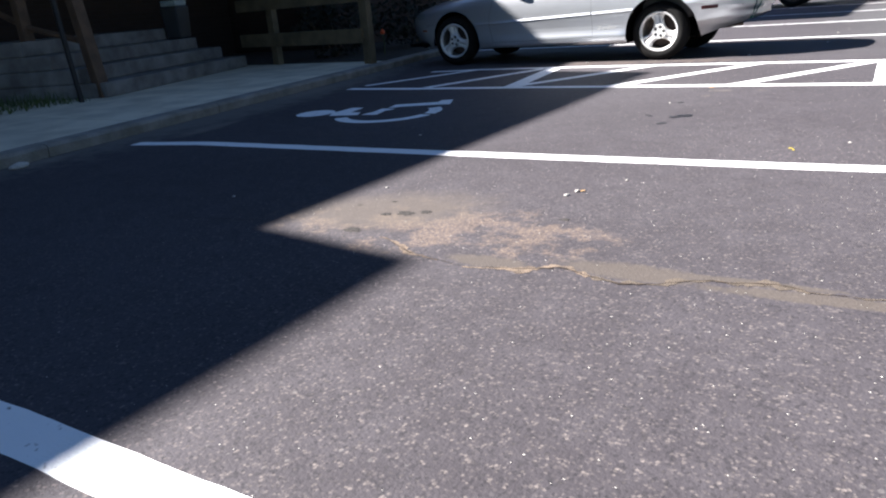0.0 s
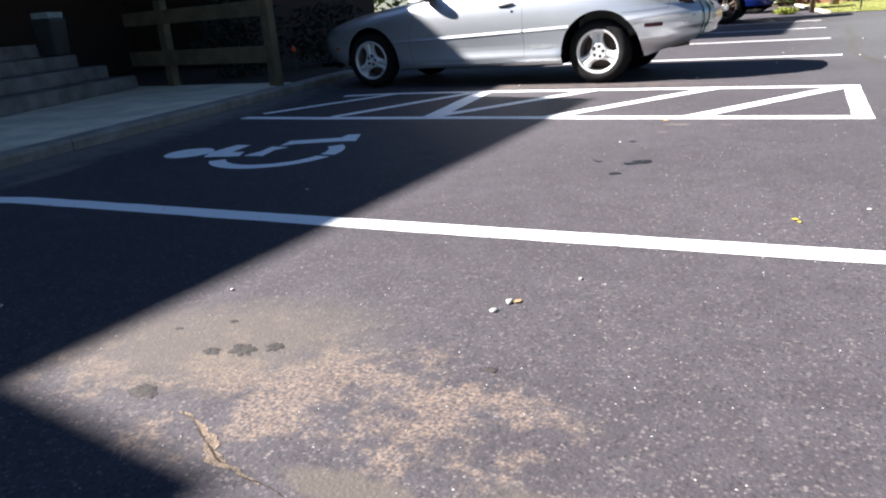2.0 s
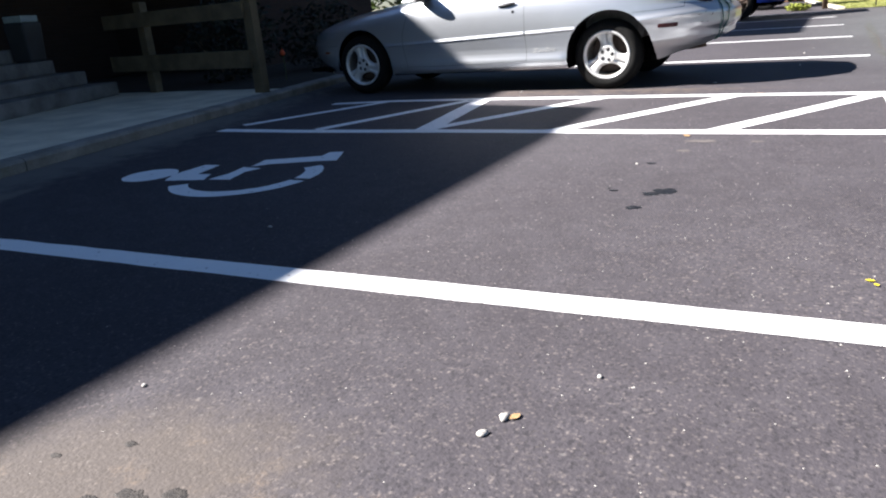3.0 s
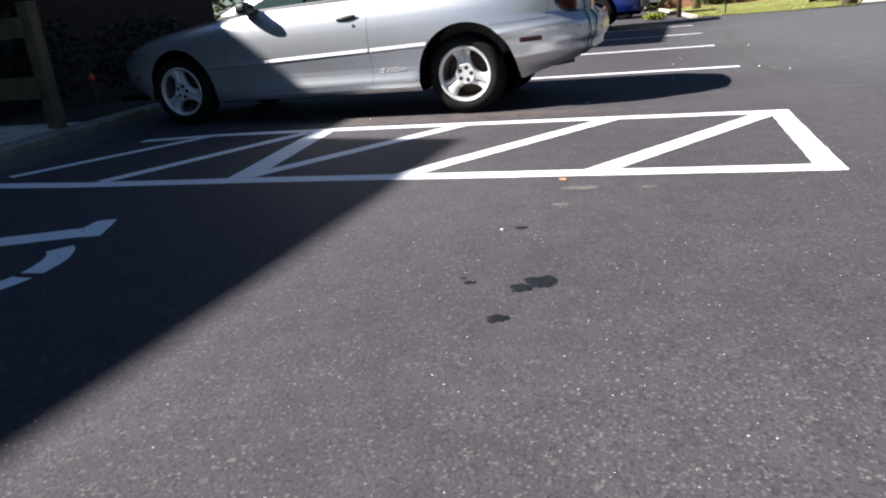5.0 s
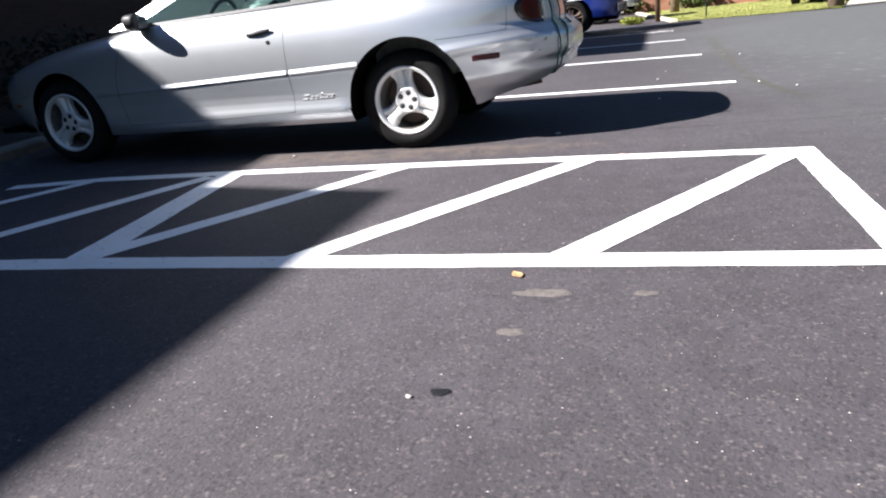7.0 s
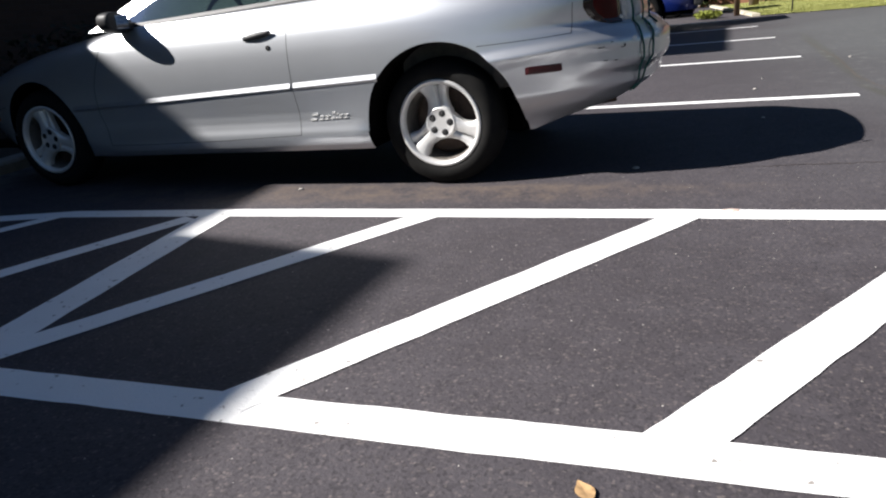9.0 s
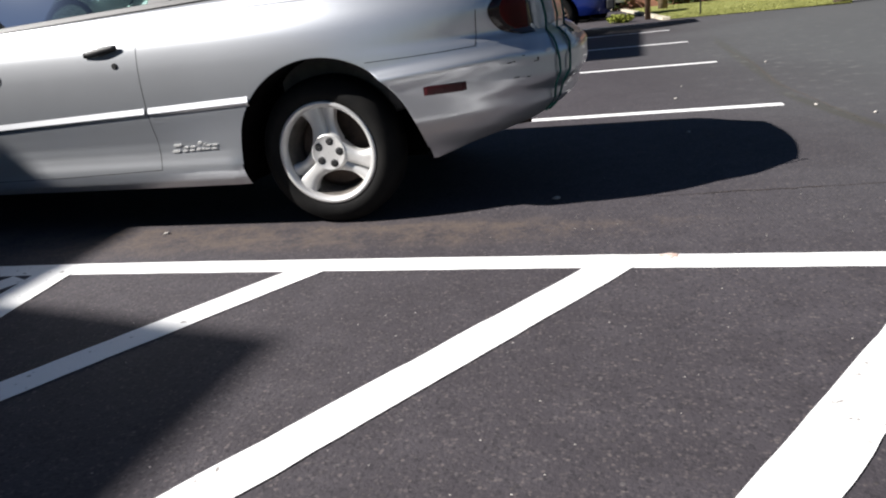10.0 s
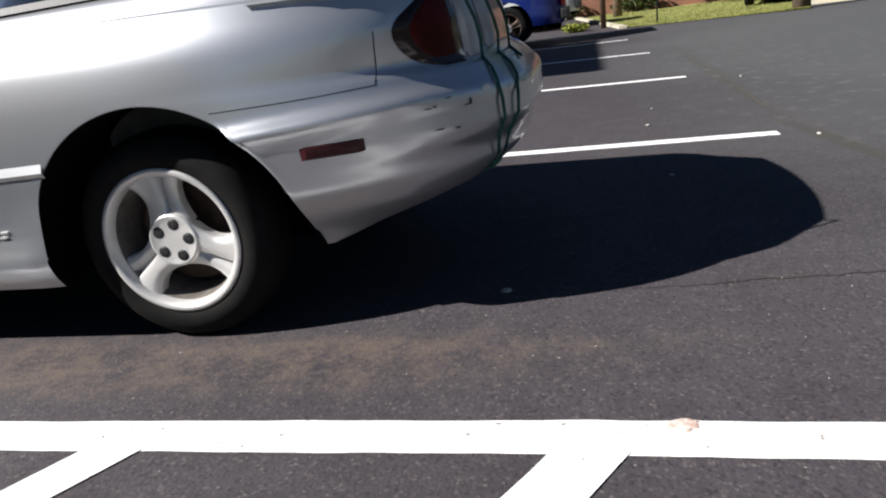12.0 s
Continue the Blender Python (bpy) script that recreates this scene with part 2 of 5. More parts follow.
# Barrel alloy darkened so the wheel openings hold their inner shade.
SHADED_ALLOY = material("shaded_alloy", (0.26, 0.235, 0.21), 0.5, 0.5, vary=0.4, scale=18)
IRON = material("brake_iron", (0.10, 0.07, 0.055), 0.6, 0.6, vary=0.4, scale=20)
SEAM = material("panel_gap", (0.02, 0.02, 0.02), 0.9, vary=0.1, bump=0.0)
RED_LENS = material("red_lens", (0.075, 0.005, 0.004), 0.45, vary=0.6, scale=9, grain=300, bump=0.05, coat=0.0, spec=0.12)
DARK_LENS = material("smoked_lens", (0.014, 0.005, 0.005), 0.2, vary=0.4, scale=8, bump=0.0, coat=0.3, spec=0.3)
MARKER_RED = material("marker_red", (0.045, 0.004, 0.007), 0.45, vary=0.3, scale=30, bump=0.05, coat=0.1, spec=0.25)
AMBER = material("amber_lens", (0.50, 0.13, 0.015), 0.2, vary=0.2, bump=0.0, coat=0.8)
TAPE = material("grey_tape", (0.50, 0.52, 0.53), 0.45, 0.1, vary=0.35, scale=12, grain=60, bump=0.35)
CORD = material("green_cord", (0.012, 0.10, 0.085), 0.75, vary=0.4, scale=60, grain=300, bump=0.4)
SCRATCH = material("bare_plastic", (0.05, 0.05, 0.05), 0.8, vary=0.3, bump=0.0)
BARE_WHITE = material("bare_primer", (0.75, 0.73, 0.68), 0.7, vary=0.2, bump=0.0)
CLOTH = material("seat_cloth", (0.16, 0.15, 0.14), 0.95, vary=0.25, scale=20, grain=300, bump=0.2)
# Rail timber set darker than weathered wood to carry the porch shade.
SHADED_WOOD = material("shaded_weathered_wood", (0.12, 0.092, 0.05), 0.85, vary=0.4, scale=5, grain=60, bump=0.3)
BROWN_WOOD = material("brown_wood", (0.12, 0.07, 0.04), 0.8, vary=0.4, scale=6, grain=70, bump=0.3)
BARK = material("bark", (0.16, 0.115, 0.075), 0.95, vary=0.5, scale=9, grain=45, bump=0.9)
BLACK_IRON = material("black_iron", (0.012, 0.012, 0.014), 0.45, 0.4, vary=0.3)
SOIL = material("mulch", (0.045, 0.032, 0.022), 1.0, vary=0.55, scale=8, grain=50, bump=0.9)
GRASS_SOIL = material("lawn", (0.29, 0.29, 0.085), 1.0, vary=0.3, scale=1.2, grain=14, bump=0.3, second=(0.20, 0.22, 0.055))
GRASS = material("grass_blades", (0.27, 0.28, 0.075), 0.8, vary=0.4, scale=3, grain=30, bump=0.0)
LEAF = material("leaves", (0.075, 0.11, 0.025), 0.65, vary=0.5, scale=6, grain=20, bump=0.0)
BRIGHT_LEAF = material("yellow_green_leaves", (0.24, 0.27, 0.03), 0.65, vary=0.4, scale=9, grain=20, bump=0.0)
# Near-black leaves: the shade they stand in is part of this colour.
SHADED_LEAF = material("shaded_leaves", (0.006, 0.011, 0.004), 0.7, vary=0.5, scale=6, bump=0.0)
SAND = material("dried_sand", (0.105, 0.082, 0.062), 1.0, vary=0.35, scale=14, grain=160, bump=0.6)
PALE_SAND = material("pale_sand", (0.20, 0.148, 0.108), 1.0, vary=0.6, scale=30, grain=160, bump=0.6)
RUST = material("rust_scuff", (0.50, 0.36, 0.30), 0.9, vary=0.5, scale=40, grain=120, bump=0.3, second=(0.70, 0.62, 0.57))
SILT = material("grey_silt", (0.088, 0.073, 0.063), 1.0, vary=0.3, scale=8, grain=160, bump=0.15)
SCUFF = material("pale_scuff", (0.125, 0.108, 0.100), 1.0, vary=0.4, scale=30, grain=160, bump=0.3)
TAR = material("oil_spot", (0.008, 0.008, 0.009), 0.45, vary=0.4, scale=60, grain=200, bump=0.3)
OLD_OIL = material("faded_oil", (0.016, 0.013, 0.012), 0.8, vary=0.45, scale=70, grain=220, bump=0.4, second=(0.040, 0.033, 0.028))
PALE_STONE = material("pale_stone", (0.50, 0.47, 0.43), 0.9, vary=0.4, scale=80)
CRACK = material("open_crack", (0.035, 0.022, 0.014), 1.0, vary=0.5, scale=40)
YELLOW = material("yellow_petal", (0.70, 0.55, 0.02), 0.6, vary=0.2, bump=0.0)
ORANGE = material("orange_petal", (0.75, 0.10, 0.02), 0.5, vary=0.2, bump=0.0)
DRY_LEAF = material("dry_leaf", (0.45, 0.28, 0.13), 0.8, vary=0.4, scale=60)
ROOF = material("roof_shingle", (0.10, 0.09, 0.085), 0.95, vary=0.4, scale=3)
TRIM = material("white_trim", (0.72, 0.71, 0.68), 0.6, vary=0.1)
CREAM = material("cream_concrete", (0.55, 0.50, 0.38), 0.9, vary=0.15, scale=2)
DARK_PLASTIC = material("grey_plastic", (0.022, 0.024, 0.026), 0.6, vary=0.3)
PALE_PLASTIC = material("pale_plastic", (0.25, 0.31, 0.31), 0.5, vary=0.3)
GLASS = glass_material("car_glass", (0.40, 0.50, 0.46))
PANE = glass_material("window_glass", (0.9, 0.95, 0.95))


# ---- building helpers ----
def link_mesh(name, verts, faces, mat, parent=None, label="", smooth=False):
    me = bpy.data.meshes.new(name)
    me.from_pydata([tuple(v) for v in verts], [], [tuple(f) for f in faces])
    me.materials.append(mat)
    if smooth:
        me.shade_smooth()
    ob = new(name, me)
    ob.parent = parent
    if label:
        tagged(ob, label)
    return ob


def part(name, bm, mat, parent=None, label="", smooth=False):
    me = bpy.data.meshes.new(name)
    bmesh.ops.recalc_face_normals(bm, faces=bm.faces)
    bm.to_mesh(me)
    bm.free()
    me.materials.append(mat)
    if smooth:
        me.shade_smooth()
    ob = new(name, me)
    ob.parent = parent
    if label:
        tagged(ob, label)
    return ob


def thing(name, m, label, category, group=""):
    ob = new(name)
    ob.matrix_world = m
    ob.empty_display_size = 0.1
    return tagged(ob, label, category, group)


def add_box(bm, x0, x1, y0, y1, z0, z1, bevel=0.006, turn=None):
    made = bmesh.ops.create_cube(bm, size=1.0)["verts"]
    m = Matrix.Translation(((x0 + x1) / 2, (y0 + y1) / 2, (z0 + z1) / 2)) @ Matrix.Diagonal((x1 - x0, y1 - y0, z1 - z0, 1))
    if turn:
        m = turn @ m
    bmesh.ops.transform(bm, matrix=m, verts=made)
    if bevel:
        edges = list({e for v in made for e in v.link_edges})
        bmesh.ops.bevel(bm, geom=edges, offset=bevel, segments=2, affect="EDGES", profile=0.6)
    return bm


def box_part(name, x0, x1, y0, y1, z0, z1, mat, parent=None, label="", bevel=0.006):
    return part(name, add_box(bmesh.new(), x0, x1, y0, y1, z0, z1, bevel), mat, parent, label)


def lathe(profile, steps=48, axis="y"):
    """A turned shape: profile rows of (radius, place along the axis)."""
    verts, faces = [], []
    k = len(profile)
    for i in range(steps):
        a = 2 * math.pi * i / steps
        for r, h in profile:
            c, s = r * math.cos(a), r * math.sin(a)
            verts.append((c, h, s) if axis == "y" else (c, s, h))
    for i in range(steps):
        for j in range(k - 1):
            a, b = i * k + j, ((i + 1) % steps) * k + j
            faces.append((a, b, b + 1, a + 1))
    return verts, faces


def tube(points, radius, sides=8):
    """A round rod along points; radius may be a number or one for each point."""
    verts, faces = [], []
    pts = [Vector(p) for p in points]
    for i, p in enumerate(pts):
        d = (pts[min(i + 1, len(pts) - 1)] - pts[max(i - 1, 0)]).normalized()
        u = d.cross(Vector((0, 0, 1)) if abs(d.z) < 0.9 else Vector((1, 0, 0))).normalized()
        w = d.cross(u)
        r = radius[i] if isinstance(radius, (list, tuple)) else radius
        for j in range(sides):
            a = 2 * math.pi * j / sides
            verts.append(p + r * (math.cos(a) * u + math.sin(a) * w))
    for i in range(len(pts) - 1):
        for j in range(sides):
            a, b = i * sides + j, i * sides + (j + 1) % sides
            faces.append((a, b, b + sides, a + sides))
    faces.append(tuple(range(sides))[::-1])
    faces.append(tuple(range((len(pts) - 1) * sides, len(pts) * sides)))
    return verts, faces


def lerp_table(rows, v):
    for (a, fa), (b, fb) in zip(rows, rows[1:]):
        if v <= b:
            s = max(0.0, min(1.0, (v - a) / (b - a)))
            return fa + (fb - fa) * s
    return rows[-1][1]


def ground_z(y):
    """The lot and the land beyond lie level."""
    return 0.0


def kerb_x(y):
    return -4.72 - 0.165 * (y - 2.55)


def prism(poly, z0, z1):
    n = len(poly)
    verts = [(x, y, z0) for x, y in poly] + [(x, y, z1) for x, y in poly]
    faces = [tuple(range(n))[::-1], tuple(range(n, 2 * n))] + [(i, (i + 1) % n, n + (i + 1) % n, n + i) for i in range(n)]
    return verts, faces


def clipped_sheet(inside, x0, x1, nx, ys, lift):
    """A sheet over the ground between two borders: inside(y) gives its left and right x."""
    verts, faces = [], []
    for y in ys:
        a, b = inside(y)
        for i in range(nx + 1):
            verts.append((a + (b - a) * i / nx, y, ground_z(y) + lift))
    for j in range(len(ys) - 1):
        for i in range(nx):
            a = j * (nx + 1) + i
            faces.append((a, a + 1, a + nx + 2, a + nx + 1))
    return verts, faces


# ---- ground, lot, kerb ----
ys = [-3000, -300, -60, -20, 9.6, 12, 14, 16, 18, 20, 24, 28, 32, 36, 40, 60, 120, 400, 3000]
v, f = clipped_sheet(lambda y: (-3000, 3000), 0, 0, 12, ys, -0.03)
tagged(link_mesh("ground", v, f, GRASS_SOIL), "flat green land that runs out to the horizon", "ground", kind="structure")
lot_ys = [-30, 0, 4, 9.6, 12, 14, 16, 18, 20, 24, 28, 32, 36, 40, 60]
v, f = clipped_sheet(lambda y: (kerb_x(min(y, 30)) - 0.03, 45), 0, 0, 24, lot_ys, 0.0)
tagged(link_mesh("road", v, f, ASPHALT), "worn dark asphalt of a parking lot with pale stone showing", "parking lot", kind="structure")


def kerb_band(name, y0, y1, mat, parent):
    """One cast length of kerb, with a rounded upper edge and a joint at each end."""
    prof = [(0.0, -0.02), (0.010, 0.066), (-0.006, 0.084), (-0.03, 0.091), (-0.15, 0.093), (-0.15, -0.02)]
    verts, faces = [], []
    n = 7
    for i in range(n):
        y = y0 + 0.004 + (y1 - y0 - 0.008) * i / (n - 1)
        for px, pz in prof:
            w = 0.008 * noise.noise((y * 2.3, pz * 20, 1.5))
            verts.append((kerb_x(y) + px + w, y, pz + ground_z(y) + 0.5 * w))
    k = len(prof)
    for i in range(n - 1):
        for j in range(k - 1):
            a = i * k + j
            faces.append((a, a + 1, a + k + 1, a + k))
    faces += [tuple(range(k)), tuple(range((n - 1) * k, n * k))[::-1]]
    return link_mesh(name, verts, faces, mat, parent)


kerb = tagged(new("kerb"), "low concrete kerb with dirty worn edge beside asphalt", "kerb", kind="structure")
for i in range(16):
    kerb_band("kerb_stone", -9.7 + 1.8 * i, -9.7 + 1.8 * (i + 1), KERB_STONE, kerb)

pavement = tagged(new("pavement"), "pale concrete pavement of cast slabs in shade", "pavement", kind="structure")
for i in range(12):
    a, b = -9.7 + 1.5 * i, -9.7 + 1.5 * (i + 1) - 0.012
    back = -7.15 if b < 4.9 else -11.0
    if b > 8.4:
        continue
    v, f = prism([(kerb_x(a) - 0.155, a), (kerb_x(b) - 0.155, b), (back, b), (back, a)], -0.03, 0.092)
    link_mesh("slab", v, f, CONCRETE, pavement)

v, f = prism([(-7.16, -12), (-7.16, 4.95), (-12, 4.95), (-12, -12)], -0.03, 0.085)
tagged(link_mesh("planting_bed", v, f, SOIL), "dark mulch bed between pavement and building", "flower bed", kind="structure")
v, f = prism([(kerb_x(8.31) - 0.155, 8.31), (kerb_x(19) - 0.155, 19), (-12, 19), (-12, 8.31)], -0.05, 0.085)
tagged(link_mesh("planting_bed", v, f, SOIL), "dark mulch bed behind the kerb", "flower bed", kind="structure")


# ---- road markings ----
def stripe(name, pts, width, parent, z=0.0018, wobble=0.0042):
    """A painted line through pts, with slightly uneven edges."""
    verts, faces = [], []
    P = [Vector((*p, 0)) for p in pts]
    dense = []
    for a, b in zip(P, P[1:]):
        n = max(2, int((b - a).length / 0.05))
        dense += [a.lerp(b, i / n) for i in range(n)]
    dense.append(P[-1])
    for i, p in enumerate(dense):
        d = (dense[min(i + 1, len(dense) - 1)] - dense[max(i - 1, 0)]).normalized()
        s = Vector((-d.y, d.x, 0))
        for side in (-1, 1):
            w = width / 2 + wobble * noise.noise((p.x * 6, p.y * 6, side * 3.1)) + 0.5 * wobble * noise.noise((p.x * 31, p.y * 31, side * 7.7))
            q = p + side * w * s
            verts.append((q.x, q.y, ground_z(q.y) + z))
    for i in range(len(dense) - 1):
        faces.append((2 * i, 2 * i + 1, 2 * i + 3, 2 * i + 2))
    return link_mesh(name, verts, faces, PAINT, parent)


def marking(name, label):
    return tagged(new(name), label, "road marking", kind="structure")


m = marking("stall_line", "white painted stall line, chipped")
stripe("paint", [(-4.6, 0.66), (-1.4, 0.86), (-0.80, 0.875), (0.5, 0.92)], 0.125, m)
m = marking("stall_line", "white painted stall line across worn asphalt")
stripe("paint", [(-4.50, 3.40), (-3.9, 3.52), (-1.75, 3.59), (-0.07, 3.66), (0.5, 3.70)], 0.118, m)
for y, end in ((10.52, 0.085), (13.26, -0.006), (16.0, -0.065), (18.74, -0.154), (21.48, -0.22)):
    m = marking("stall_line", "white painted stall line running under parked cars")
    stripe("paint", [(-5.6, y + 0.05), (-2.0, y + 0.02), (end, y)], 0.105, m)

m = marking("hatched_aisle", "white hatched access aisle beside a disabled bay")
stripe("paint", [(-4.75, 6.20), (-3.9, 6.18), (-2.6, 6.225), (-1.66, 6.236), (-0.6, 6.25), (0.15, 6.265)], 0.122, m)
stripe("paint", [(-4.62, 7.62), (-4.0, 7.75), (-2.95, 7.785), (-1.9, 7.785), (-0.93, 7.78), (0.14, 7.760)], 0.116, m)
stripe("paint", [(0.094, 7.812), (0.114, 6.205)], 0.114, m, 0.0022)
for a, b, w in (((-4.70, 6.42), (-4.01, 7.76), 0.105), ((-3.79, 6.24), (-3.16, 7.69), 0.115), ((-2.835, 6.24), (-3.05, 7.78), 0.17),
                ((-2.851, 6.25), (-1.947, 7.765), 0.122), ((-1.876, 6.25), (-0.911, 7.765), 0.126), ((-0.898, 6.25), (0.053, 7.757), 0.13)):
    stripe("paint", [a, b], w, m, 0.0026 - 0.0003 * a[0])


def flat_shape(name, poly, parent, z=0.003, mat=None, uneven=0.006):
    """A flat painted shape with slightly uneven edges."""
    pts = []
    for (ax, ay), (bx, by) in zip(poly, poly[1:] + poly[:1]):
        n = max(1, int(math.hypot(bx - ax, by - ay) / 0.03))
        for i in range(n):
            x, y = ax + (bx - ax) * i / n, ay + (by - ay) * i / n
            pts.append((x + uneven * noise.noise((x * 25, y * 25, 2)), y + uneven * noise.noise((x * 25, y * 25, 9)), z + ground_z(y)))
    bm = bmesh.new()
    face = bm.faces.new([bm.verts.new(p) for p in pts])
    bmesh.ops.triangulate(bm, faces=[face])
    bm.normal_update()
    return part(name, bm, mat or PAINT, parent)


def arc(cx, cy, r, a0, a1, n=24):
    return [(cx + r * math.cos(radians(a0 + (a1 - a0) * i / n)), cy + r * math.sin(radians(a0 + (a1 - a0) * i / n))) for i in range(n + 1)]


m = marking("wheelchair_symbol", "white stencilled wheelchair symbol, partly worn, on asphalt")
flat_shape("paint", [(-3.915 + 0.165 * math.cos(a / 24 * 6.283), 4.735 + 0.165 * math.sin(a / 24 * 6.283)) for a in range(24)], m)
flat_shape("paint", [(-3.68, 4.63), (-3.43, 4.69), (-3.50, 4.82), (-3.595, 4.81), (-3.64, 5.04), (-3.76, 5.03), (-3.76, 4.77)], m)
flat_shape("paint", [(-3.41, 4.70), (-3.26, 4.72), (-3.31, 4.90), (-3.27, 5.00), (-3.42, 5.01), (-3.39, 4.85)], m)
flat_shape("paint", [(-3.38, 5.03), (-3.28, 5.11), (-3.00, 5.23), (-2.90, 5.25), (-3.02, 5.50), (-3.11, 5.47), (-3.09, 5.36), (-3.42, 5.21)], m)
for a0, a1 in ((-141, -4), (2, 50)):
    flat_shape("paint", arc(-3.20, 4.80, 0.43, a0, a1) + arc(-3.20, 4.80, 0.325, a1, a0), m)


# ---- vehicles ----
def ease(v, a, b):
    t = max(0.0, min(1.0, (v - a) / (b - a)))
    return t * t * (3 - 2 * t)


class Shell:
    """A car body given by its plan outline at each height: front and rear ends, half width."""

    def __init__(self, front, rear, half, uc_front, uc_rear, n_front, n_rear, relief=None):
        self.front, self.rear = front, rear
        lo, hi = half[0][0], half[-1][0]
        self.half = [(lo + (hi - lo) * i / 48, sum(lerp_table(half, lo + (hi - lo) * i / 48 + 0.012 * d) for d in range(-4, 5)) / 9) for i in range(49)]
        self.ucf, self.ucr, self.nf, self.nr = uc_front, uc_rear, n_front, n_rear
        self.relief = relief or (lambda u, z: 0.0)

    def rear_power(self, z):
        """How square the rear corners are: squarer towards the deck."""
        return self.nr + 1.1 * ease(z, 0.62, 0.92)

    def side(self, u, z):
        """Half width of the body at u along it and the height z."""
        out = self.relief(u, z)
        w = lerp_table(self.half, z) + out
        if u > self.ucr:
            t, n = (u - self.ucr) / (lerp_table(self.rear, z) + out - self.ucr), self.rear_power(z)
        elif u < self.ucf:
            t, n = (self.ucf - u) / (self.ucf - lerp_table(self.front, z)), self.nf
        else:
            return w
        return w * max(0.0, 1 - min(1.0, t) ** n) ** (1 / n)

    def mesh(self, levels, stations, arches, floor):
        """arches: (u, z, radius); floor(u): the body's lower edge."""
        bm = bmesh.new()
        grid = []
        for z in levels:
            uf, ur = lerp_table(self.front, z), lerp_table(self.rear, z)
            ur += self.relief(ur, z)
            row = []
            for i in range(stations + 1):
                p = -90 + 180 * i / stations
                t = math.sin(radians(p))
                mid = 0.5 * (uf + ur)
                u = mid + t * 0.5 * (ur - uf)
                y = 0.0 if i in (0, stations) else self.side(u, z)
                row.append((u, y))
            grid.append(row)
        for sign in (-1, 1):
            vs = [[bm.verts.new((u, sign * y, z)) for u, y in row] for row, z in zip(grid, levels)]
            for j in range(len(levels) - 1):
                for i in range(stations):
                    q = [vs[j][i], vs[j][i + 1], vs[j + 1][i + 1], vs[j + 1][i]]

                    def gone(v):
                        return v.co.z < floor(v.co.x) or any((v.co.x - a) ** 2 + (v.co.z - b) ** 2 < r * r and abs(v.co.y) > 0.45 for a, b, r in arches)
                    if all(gone(v) for v in q):
                        continue
                    bm.faces.new(q)
            top = [v for v in vs[-1]]
            bm.faces.new(top)
        for v in [v for v in bm.verts if not v.link_faces]:
            bm.verts.remove(v)
        for v in bm.verts:
            for a, b, r in arches:
                d = math.hypot(v.co.x - a, v.co.z - b)
                if d < r and abs(v.co.y) > 0.45:
                    k = r / max(d, 0.01)
                    v.co.x, v.co.z = a + (v.co.x - a) * k, b + (v.co.z - b) * k
                    v.co.y = math.copysign(self.side(v.co.x, v.co.z), v.co.y)
            v.co.z = max(v.co.z, floor(v.co.x))
        bmesh.ops.remove_doubles(bm, verts=bm.verts, dist=0.0008)
        return bm


